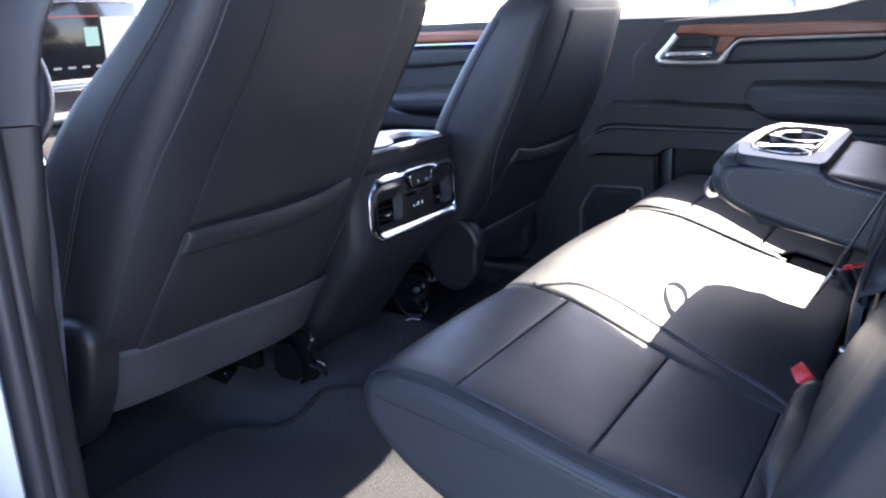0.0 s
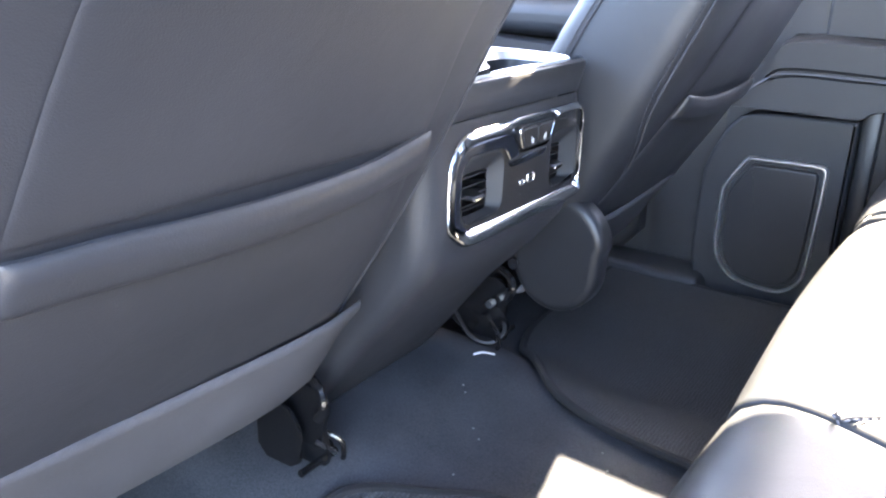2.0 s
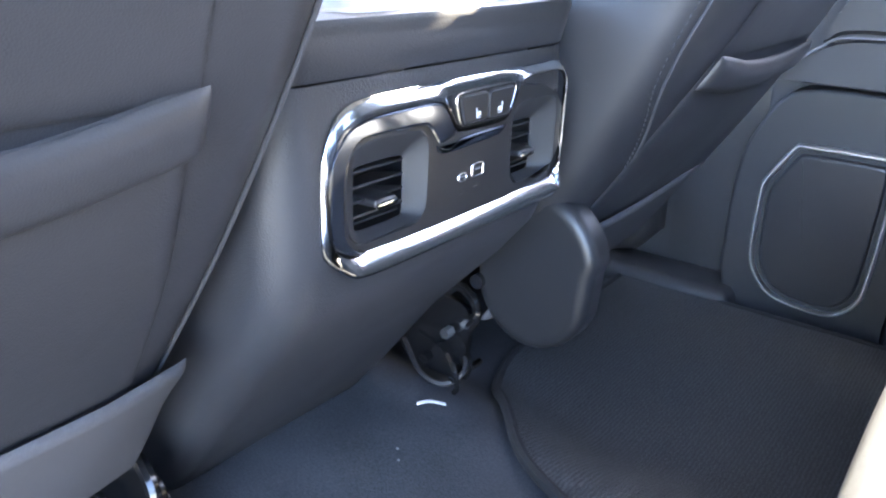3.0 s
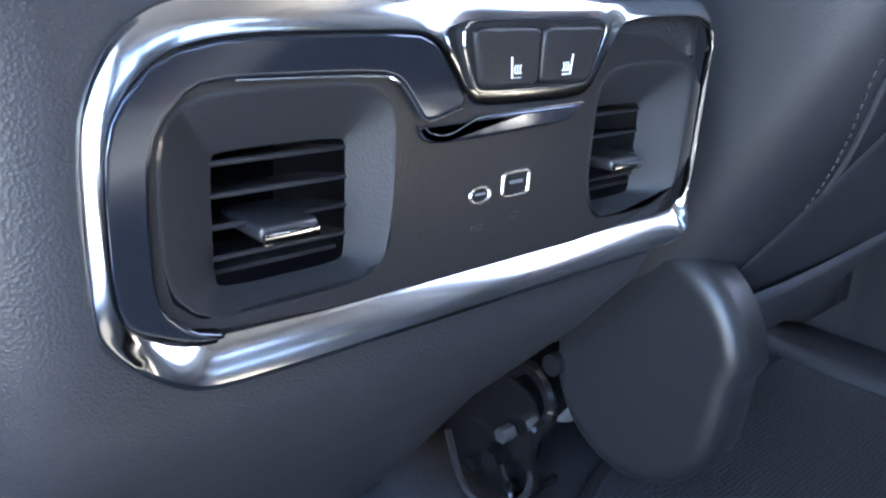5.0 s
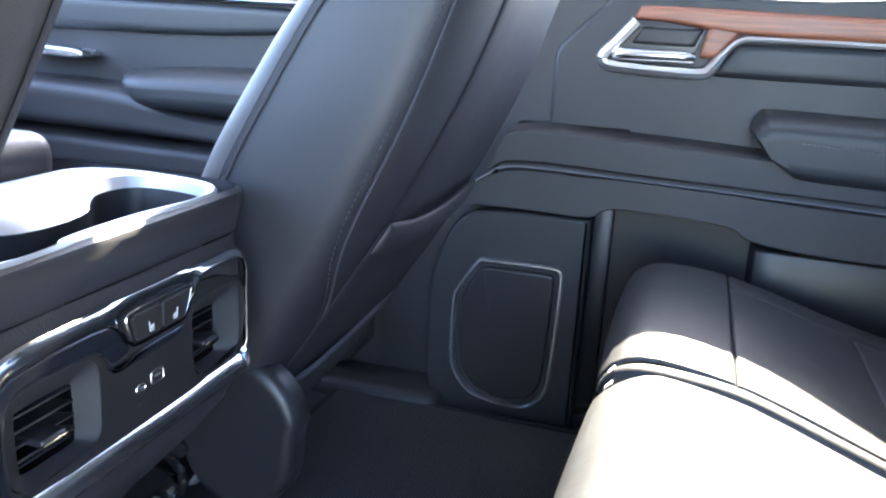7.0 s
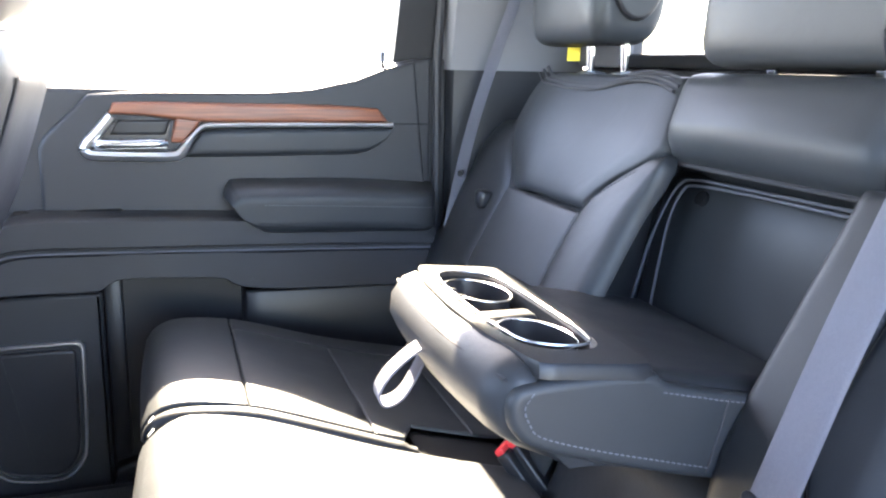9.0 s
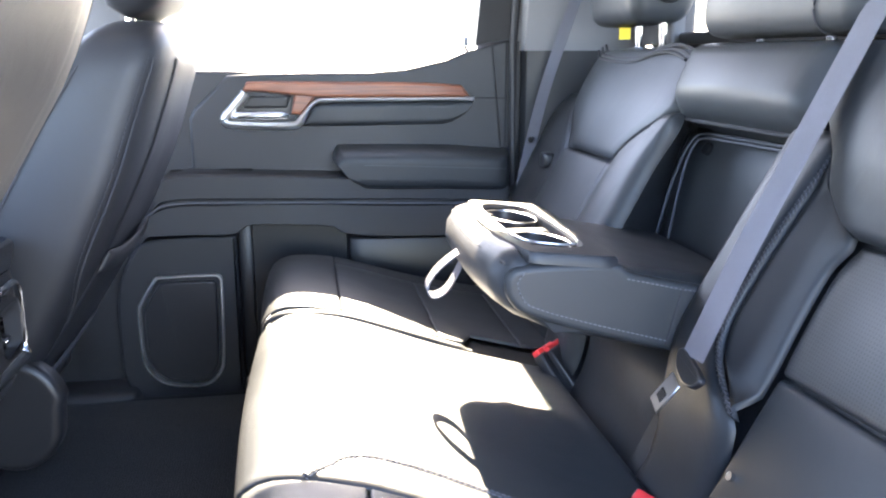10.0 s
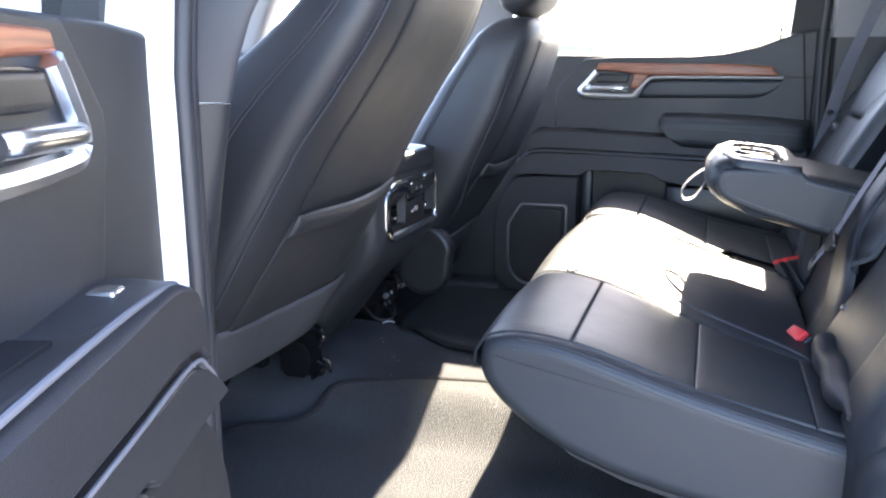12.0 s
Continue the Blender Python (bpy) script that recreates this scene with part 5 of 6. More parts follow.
# ---- rear bench ----
seat_top = curve1([(0.29, 1.000), (0.33, 1.012), (0.41, 1.006), (0.56, 0.962), (0.68, 0.935), (0.76, 0.92)])
NOSE = [(0.352, 0.905), (0.318, 0.935), (0.298, 0.965), (0.296, 0.990), (0.312, 1.006), (0.335, 1.012), (0.37, 1.011), (0.41, 1.006)]
near_line = lambda x: -0.214 - 0.24 * (x - 0.30)
far_line = lambda x: 0.300 - 0.20 * (x - 0.30)
middle_edge = lambda x: far_line(x) - 0.003 - 0.030 * smooth_step(0.345, 0.292, x)


bench = thing("rear_bench", "black leather rear bench with three cushions and three backs", "car seat", at=(0.55, 0.06, floor_z(0.55, 0.06)))


def bench_cushion(y_lo, y_hi, label, lift=0.0, side_panel=False, cross=True):
    """One cushion of the bench between two lines across the cab, given as functions of x."""
    ring = [(0.365, 0.905), (0.325, 0.935), (0.306, 0.965), (0.304, 0.988), (0.318, 1.000), (0.41, 0.995), (0.56, 0.951), (0.68, 0.924), (0.80, 0.90), (0.80, 0.79), (0.60, 0.798), (0.48, 0.824), (0.41, 0.850)]
    if not cross:
        ring[7:9] = [(0.716, 0.914), (0.738, 0.868), (0.80, 0.855)]
    rings = []
    for k in range(9):
        t = k / 8
        e = 0.010 if k in (0, 8) else 0.0
        inset = 0.004
        rings.append([(x + (0.006 if e and x < 0.5 else 0), y_lo(x) + inset + (y_hi(x) - y_lo(x) - inset - 0.004) * t, z + lift - e * (1 if z > 0.9 else -1)) for x, z in ring])
    ob = part("cushion", loft(rings), LEATHER, bench, label)
    nose = spline([(x, 0, z + lift) for x, z in NOSE], 3)

    def strip(path, h, r, n, puff, mat, name, lo=0.0, hi=1.0, label2="", base=0.62):
        p = [Vector(q) for q in path]

        def f(u, v):
            t = u * (len(p) - 1)
            i = min(int(t), len(p) - 2)
            q = p[i].lerp(p[i + 1], t - i)
            a, b = y_lo(q.x) + 0.0008, y_hi(q.x) - 0.0008
            low = lo(q.x) if callable(lo) else lo
            return q.x, a + (b - a) * (low + (hi - low) * v), q.z
        return part(name, pad(f, h, r, n, 10, (-0.3, 0, 1), puff, base=base), mat, ob, label2)

    if cross:
        strip(nose, 0.0112, 0.0034, 12, 0.004, SMOOTH_LEATHER, "front_bolster", 0.0 if side_panel else 0.065, label2="smooth leather front roll")
    line = lambda a, b, n=8: [(a + (b - a) * k / n, 0, seat_top(a + (b - a) * k / n) + lift) for k in range(n + 1)]
    if cross:
        edge0, edge1 = (0.0 if side_panel else (lambda x: 0.065 + 0.115 * smooth_step(0.600, 0.616, x))), (1.0 if side_panel else 0.86)
        for x0, x1 in ((0.41, 0.56), (0.56, 0.70), (0.70, 0.80)):
            strip(line(x0, x1), 0.0112, 0.0034, 12, 0.002, SMOOTH_LEATHER, "seat_panel", edge0, edge1)
        if not side_panel:
            strip(line(0.41, 0.80, 14), 0.0110, 0.0034, 12, 0.001, SMOOTH_LEATHER, "edge_panel", 0.86, 1.0)
    else:
        strip(list(nose) + [Vector(q) for q in line(0.42, 0.728, 12)], 0.0112, 0.012, 26, 0.009, SMOOTH_LEATHER, "seat_panel", label2="one plain smooth leather seat panel", base=0.45)
    part("leg", rbox((0.58, y_lo(0.6) + 0.05, 0.69), (0.80, y_hi(0.6) - 0.05, 0.815 + lift), 0.02), SATIN_BLACK, ob, "black steel seat base")
    return ob


def arc_line():
    """The curved double stitching along the near edge of the middle cushion."""
    pts = spline([(0.352, 0, 0), (0.372, 0.020, 0), (0.40, 0.048, 0), (0.45, 0.058, 0), (0.52, 0.056, 0), (0.60, 0.046, 0), (0.68, 0.030, 0), (0.72, 0.008, 0)], 6)
    return [Vector((q.x, near_line(q.x) + q.y, seat_top(q.x) + 0.0150 + 0.001 * q.y)) for q in pts]


left_end, right_end = (lambda x: -0.545), (lambda x: 0.665)
near = bench_cushion(left_end, near_line, "black leather bench cushion by the open door", side_panel=True)
middle = bench_cushion(near_line, middle_edge, "sunlit black leather middle bench cushion", 0.0015, cross=False)
far = bench_cushion(far_line, right_end, "black leather bench cushion by the far door", 0.003)
panel = next(o for o in middle.children if o.name.startswith("seat_panel"))
tree = BVHTree.FromPolygons([v.co.copy() for v in panel.data.vertices], [tuple(f.vertices) for f in panel.data.polygons])
arc = []
for q in arc_line():
    place = tree.ray_cast(Vector((q.x, q.y, 1.2)), Vector((0, 0, -1)))[0]
    arc.append((place or q) + Vector((0, 0, 0.0006)))
part("seam", tube(arc, 0.0017, 6), DARK_THREAD, middle)
for k in (-0.004, 0.004):
    part("stitching", stitches([q + Vector((0, k, 0.0006)) for q in arc], 0.006, 0.004, 0.0008), THREAD, middle, "double row of grey stitching")
# rolled border of the far cushion beside the middle one, ending at the buckle well
border = spline([(x, far_line(x) + 0.0125, z) for x, z in ((0.352, 0.915), (0.318, 0.944), (0.300, 0.972), (0.302, 0.996), (0.325, 1.009), (0.37, 1.011), (0.42, 1.006), (0.50, 0.983), (0.57, 0.962), (0.608, 0.951))], 4)
part("border_roll", tube(border, lambda t: 0.0130 * (1 if t < 0.97 else 0.75), 12), SMOOTH_LEATHER, far, "rolled leather border")
# a black sheet just above the cushion paints the shade of the buckle gap
part("buckle_well", sheet(lambda u, v: (0.614 + 0.13 * u, far_line(0.614 + 0.13 * u) - 0.002 + 0.084 * v, seat_top(0.614 + 0.13 * u) + 0.0035), 6, 4), DARK_HOLLOW, far, "black sheet painting the shade of the buckle well")
# sewn side of the near cushion
side_top = [(0.304, 1.013), (0.335, 1.0215), (0.37, 1.0205), (0.41, 1.0150), (0.476, 0.9965), (0.56, 0.9715), (0.66, 0.9475), (0.77, 0.924)]
side_shape = [(0.352, 0.906), (0.318, 0.936), (0.298, 0.965), (0.296, 0.992)] + side_top + [(0.87, 0.90), (0.87, 0.79), (0.66, 0.818), (0.56, 0.830), (0.476, 0.848), (0.41, 0.872)]
flat = [(p.x, p.y, 0) for p in rounded([(a, b, 0) for a, b in side_shape], 0.2, 1)]
ex = curve1(side_top)
part("side_panel", prism(flat, 0.030, lambda a, b, d: (a, -0.536 - d, b), 0.018), SMOOTH_LEATHER, near, "black leather side panel")
seam = [Vector((x, -0.5600, ex(x) - 0.0045)) for x in [0.345 + 0.42 * k / 40 for k in range(41)]]
part("seam", tube(seam, 0.0016, 6), DARK_THREAD, near)
for dy, dz in ((-0.0050, -0.006), (-0.0066, -0.0115)):
    part("stitching", stitches([p + Vector((0, dy, dz)) for p in seam], 0.0055, 0.0038, 0.0008, up=(0, 1, 0)), LACE, near, "double row of grey stitching")


# bench back: a leaning face, upright at its foot; place it by y, height and distance off the face
def on_back(y, z, off=0.0):
    return Vector((0.700 + 0.55 * (z - 0.93) + 0.060 * smooth_step(1.12, 0.93, z) - 0.876 * off, y, z + 0.482 * off))


BACK_OUT = (-0.876, 0, 0.482)


def back_body(y0, y1, z1, label):
    rings = []
    for k in range(7):
        y = y0 + (y1 - y0) * k / 6
        e = 0.012 if k in (0, 6) else 0
        rings.append([on_back(y, z, o) for z, o in ((0.90 + e, -0.14), (0.90, 0.0 - e), (1.20, 0.004 - e), (z1 - 0.03, 0.0 - e), (z1 - 0.008, -0.02), (z1 - e, -0.05), (z1 - 0.01, -0.10))])
    return part("back", loft(rings), LEATHER, bench, label)


def back_pad(ob, name, corners, h, r, puff=0.0, mat=None, label="", n=8, m=8, off=0.0):
    """A padded field with four corners in y and z: lower left, lower right, upper right, upper left; sides may bow."""
    a, b, c, d = [Vector((*q, 0)) for q in corners]

    def f(u, v):
        lo, hi = a.lerp(b, u), d.lerp(c, u)
        q = lo.lerp(hi, v)
        return on_back(q.x, q.y, off)
    return part(name, pad(f, h, r, n, m, BACK_OUT, puff), mat or SMOOTH_LEATHER, ob, label)


def near_face(y, z, off=0.0):
    """The hollow face of the back by the open door."""
    return Vector((0.763 + 0.5 * (z - 1.012) - 0.894 * off, y, z + 0.447 * off))


def near_side_back():
    """The back by the open door: two lower fields, an upper pad, a laced wing, a strip under the belt and an outer wing."""
    rings = []
    for k in range(7):
        y = -0.545 + 0.46 * k / 6
        rings.append([near_face(y, z, o) for z, o in ((0.90, -0.14), (0.90, -0.012), (1.20, -0.010), (1.39, -0.010), (1.412, -0.02), (1.42, -0.05), (1.41, -0.10))])
    ob = part("back", loft(rings), LEATHER, bench, "black leather bench back with perforated field by the open door")
    lace = curve1([(1.055, -0.256), (1.066, -0.243), (1.078, -0.226), (1.10, -0.201), (1.135, -0.185), (1.18, -0.184), (1.235, -0.187), (1.27, -0.193), (1.305, -0.199)])
    valley = curve1([(0.93, -0.252), (1.055, -0.2575), (1.075, -0.2585), (1.104, -0.259), (1.167, -0.255), (1.21, -0.257), (1.235, -0.268), (1.25, -0.246), (1.276, -0.213), (1.305, -0.200)])
    deep = lambda z: 0.018 * smooth_step(1.235, 1.30, z) + 0.020 * smooth_step(1.085, 1.055, z)
    part("inner_wing", pad(lambda u, v: on_back(lace(1.056 + 0.248 * v), 1.056 + 0.248 * v, 0.010).lerp(near_face(valley(1.056 + 0.248 * v) + 0.001, 1.056 + 0.248 * v, 0.002 + deep(1.056 + 0.248 * v)), u), 0.009, 0.008, 10, 24, BACK_OUT, 0.002, base=0.25), LEATHER, ob, "black leather inner wing")
    edge = curve1([(1.238, -0.271), (1.25, -0.248), (1.276, -0.215), (1.305, -0.200), (1.35, -0.150), (1.412, -0.150)])
    part("upper_pad", pad(lambda u, v: near_face(edge(1.238 + 0.174 * v) * (1 - u) - 0.52 * u, 1.238 + 0.174 * v, 0.012 * smooth_step(0.0, 0.5, v)), 0.026, 0.012, 10, 14, BACK_OUT, 0.007, base=0.30), SMOOTH_LEATHER, ob)
    for z0, z1, mat in ((0.968, 1.106, SMOOTH_LEATHER), (1.109, 1.236, PERFORATED)):
        part("lower_pad", pad(lambda u, v: near_face((valley(z0 + (z1 - z0) * v) - 0.0015) * (1 - u) - 0.50 * u, z0 + (z1 - z0) * v + 0.006 * u, -0.010), 0.014, 0.007, 10, 10, BACK_OUT, 0.005, base=0.35), mat, ob)
    rim = lambda z: lace(z) if z > 1.055 else -0.2565 + 0.012 * smooth_step(1.05, 0.93, z)
    part("inner_strip", pad(lambda u, v: on_back(-0.104 * (1 - u) + (rim(0.905 + 0.42 * v) + 0.0015) * u, 0.905 + 0.42 * v, -0.004), 0.030, 0.016, 10, 24, BACK_OUT, base=0.55), LEATHER, ob, "black leather strip under the belt")
    wing = spline([on_back(lace(z) + 0.0005, z, 0.0225) for z in [1.304 - 0.247 * k / 16 for k in range(17)]], 3)
    part("seam", tube(wing, 0.0020, 6, up=(0, 1, 0)), DARK_THREAD, ob)
    cross = bmesh.new()
    for q, d in along(wing, 0.0052):
        n = d.cross(Vector(BACK_OUT)).normalized()
        tube([q + n * 0.0038, q + Vector(BACK_OUT) * 0.0016, q - n * 0.0038 + d * 0.004], 0.0008, 5, bm=cross, up=BACK_OUT)
    part("stitching", cross, LACE, ob, "grey laced cross stitching")
    rings = []
    for k in range(25):
        z = 0.80 + 0.61 * k / 24
        y0 = -0.463 - 0.010 * smooth_step(0.95, 1.40, z)
        x0 = max(0.732, near_face(0, z, 0.012).x)
        e = 0.0 if k < 22 else (0.004, 0.014, 0.034)[k - 22]
        rings.append([(p.x, p.y, z) for p in rounded([Vector((x0 + e, y0, 0)), Vector((x0 + e, -0.62, 0)), Vector((x0 + 0.16, -0.62, 0)), Vector((x0 + 0.16, y0, 0))], 0.15, 3)])
    part("outer_wing", loft(rings), LEATHER, ob, "black leather outer wing")
    part("base_roll", tube([near_face(-0.287 - 0.270 * k / 16, 0.962 + 0.003 * math.sin(k), 0.004) for k in range(17)], lambda t: 0.021 * min(1 if t > 0.12 else 0.55 + 0.45 * math.sin(math.pi * t / 0.24), 1 - 0.75 * smooth_step(0.68, 1.0, t)), 14), LEATHER, ob, "leather roll at the foot of the back")
    rings = []
    for k in range(15):
        z = 0.78 + 0.195 * k / 14
        e = 0.050 * (1 - math.sqrt(max(0.0, 1 - max(0.0, (z - 0.915) / 0.0605) ** 2)))
        x0 = 0.735 + 0.10 * max(0.0, z - 0.90)
        rings.append([(p.x, p.y, z) for p in rounded([Vector((x0 + e, -0.533 - e * 0.8, 0)), Vector((x0 + e, -0.685, 0)), Vector((0.93, -0.685, 0)), Vector((0.93, -0.533 - e * 0.8, 0))], 0.22, 4)])
    part("side_bolster", loft(rings), SMOOTH_LEATHER, ob, "rounded leather bolster beside the door opening")
    part("pin", tube([near_face(-0.278, 1.012, 0.002), near_face(-0.278, 1.012, 0.010)], 0.0045, 12), SATIN_SILVER, ob, "small grey pin")
    return ob


def recess_off(z):
    return -0.050 - 0.050 * smooth_step(1.32, 1.13, z)


def far_side_back():
    """The back by the far door: a shaped upper pad, a lower pad, a raised inner wing and a broad outer wing."""
    ob = back_body(0.285, 0.725, 1.412, "black leather bench back by the far door")
    right = curve1([(1.237, 0.302), (1.260, 0.283), (1.284, 0.250), (1.305, 0.212), (1.324, 0.190), (1.346, 0.196), (1.391, 0.215), (1.412, 0.222)])
    left = curve1([(1.237, 0.556), (1.256, 0.580), (1.277, 0.612), (1.300, 0.645), (1.322, 0.668), (1.36, 0.676), (1.39, 0.672), (1.412, 0.655)])
    part("upper_pad", pad(lambda u, v: on_back(right(1.237 + 0.175 * v) * (1 - u) + left(1.237 + 0.175 * v) * u, 1.237 + 0.175 * v, -0.016 * smooth_step(0.72, 1.0, u)), 0.027, 0.012, 12, 12, BACK_OUT, 0.006, base=0.45), SMOOTH_LEATHER, ob)
    inner, outer = curve1([(0.93, 0.182), (1.156, 0.178), (1.241, 0.181), (1.300, 0.172), (1.322, 0.180)]), curve1([(0.93, 0.306), (1.127, 0.303), (1.234, 0.300), (1.260, 0.281), (1.284, 0.248), (1.305, 0.210), (1.322, 0.188)])
    part("lower_pad", pad(lambda u, v: on_back(outer(0.955 + 0.28 * v) * (1 - u) + 0.557 * u, 0.955 + 0.28 * v), 0.020, 0.010, 8, 10, BACK_OUT, 0.005, base=0.3), SMOOTH_LEATHER, ob)
    part("inner_wing", pad(lambda u, v: on_back(inner(0.93 + 0.392 * v) * (1 - u) + (outer(0.93 + 0.392 * v) - 0.001) * u, 0.93 + 0.392 * v), 0.030, 0.022, 12, 20, BACK_OUT, 0.006, base=0.25), LEATHER, ob, "black leather inner wing")
    part("recess_side", sheet(lambda u, v: on_back(inner(0.93 + 0.392 * v) + 0.0005 + (0.274 - inner(0.93 + 0.392 * v)) * u, 0.93 + 0.392 * v, 0.009 + (recess_off(0.93 + 0.392 * v) - 0.012) * u), 6, 24), LEATHER, ob, "black leather side of the armrest recess")
    seam = [on_back(outer(z) - 0.022 - 0.014 * smooth_step(1.22, 1.28, z), z, 0.0385) for z in [0.98 + 0.31 * k / 24 for k in range(25)]]
    part("stitching", stitches(seam, 0.0065, 0.0045, 0.0008, up=(0, 1, 0)), LACE, ob, "dark grey stitched seam")
    rings = []
    for k in range(29):
        z = 0.80 + 0.53 * k / 28
        y0 = 0.563 + (left(z) - 0.556 if z > 1.237 else 0.0)
        x0 = max(0.735, on_back(0, z, 0.010).x)
        e = 0.0 if k < 26 else (0.003, 0.010, 0.024)[k - 26]
        rings.append([(p.x, p.y, z) for p in rounded([Vector((x0 + e, y0, 0)), Vector((x0 + e, 0.79, 0)), Vector((x0 + 0.14, 0.79, 0)), Vector((x0 + 0.14, y0, 0))], 0.12, 3)])
    part("outer_wing", loft(rings), LEATHER, ob, "black leather outer wing")
    part("base_roll", tube([on_back(y, 0.955 + 0.004 * math.sin(9 * y), 0.006) for y in [0.40 + 0.32 * k / 12 for k in range(13)]], lambda t: 0.015 * (0.6 if t in (0, 1) else 1), 12), LEATHER, ob, "leather roll at the foot of the back")
    # scalloped cap round the headrest posts
    cap = spline([(0.668, 1.411, 0), (0.625, 1.396, 0), (0.541, 1.386, 0), (0.46, 1.3835, 0), (0.406, 1.3855, 0), (0.356, 1.396, 0), (0.31, 1.400, 0), (0.262, 1.396, 0), (0.226, 1.388, 0)], 6)
    for k in range(3):
        part("cap_seam", tube([on_back(q.x, q.y + 0.0075 * k, 0.031 - 0.004 * k - 0.016 * smooth_step(0.55, 0.67, q.x)) for q in cap], 0.0026, 6), DARK_THREAD, ob)
    return ob


far_side_back()
near_side_back()


def middle_back():
    rings = []
    for k in range(7):
        y = -0.125 + 0.395 * k / 6
        rings.append([on_back(y, z, o) for z, o in ((0.90, -0.17), (0.90, -0.112), (1.13, -0.112), (1.23, -0.088), (1.330, -0.062), (1.332, -0.01), (1.34, 0.0), (1.395, 0.0), (1.412, -0.02), (1.42, -0.05), (1.41, -0.10))])
    return part("back", loft(rings), LEATHER, bench, "black leather middle back with an open armrest recess")


mid_back = middle_back()
back_pad(mid_back, "upper_pad", [(-0.132, 1.319), (0.192, 1.319), (0.224, 1.418), (-0.140, 1.418)], 0.044, 0.032, 0.008, SMOOTH_LEATHER, "smooth leather upper roll", 12, 12)
part("roll_underside", sheet(lambda u, v: on_back(-0.130 + 0.320 * u, 1.3205 + 0.004 * v, 0.004 + (recess_off(1.32) - 0.006) * v), 6, 4), LEATHER, mid_back, "leather underside of the roll")
part("seam", tube([on_back(-0.134 + 0.326 * k / 20, 1.318, 0.004) for k in range(21)], 0.0028, 6), DARK_THREAD, mid_back)
for y_edge in ((0.194, 1.322), (0.203, 1.352), (0.216, 1.395)), ((-0.134, 1.322), (-0.137, 1.352), (-0.141, 1.395)):
    part("seam", tube(spline([on_back(y, z, 0.020) for y, z in y_edge], 8), 0.0022, 6, up=(0, 1, 0)), DARK_THREAD, mid_back)
part("lower_panel", pad(lambda u, v: on_back(-0.118 + 0.300 * u, 0.900 + 0.185 * v, -0.010 - 0.030 * smooth_step(0.75, 1.0, v)), 0.014, 0.016, 10, 10, BACK_OUT, 0.006, base=0.3), LEATHER, mid_back, "black leather panel under the armrest")
part("recess_panel", pad(lambda u, v: on_back(-0.122 + 0.388 * u, 0.93 + 0.392 * v, recess_off(0.93 + 0.392 * v) - 0.008), 0.008, 0.012, 10, 16, BACK_OUT), SMOOTH_LEATHER, mid_back, "smooth leather recess panel")
for cord in (((0.266, 1.165), (0.258, 1.24), (0.244, 1.285), (0.232, 1.310), (0.205, 1.318), (0.10, 1.320), (-0.11, 1.322)), ((0.223, 1.172), (0.229, 1.232), (0.229, 1.274), (0.222, 1.303), (0.200, 1.312), (0.10, 1.315), (-0.11, 1.316))):
    part("piping", tube(spline([on_back(y, z, recess_off(z) + 0.003) for y, z in cord], 6), 0.0020, 6, up=(1, 0, 0)), THREAD, mid_back, "thin grey piping")
part("button", tube([on_back(0.180, 1.300, recess_off(1.30) - 0.004), on_back(0.180, 1.300, recess_off(1.30) + 0.006)], 0.0095, 14), DARK_HOLLOW, mid_back, "round black button")


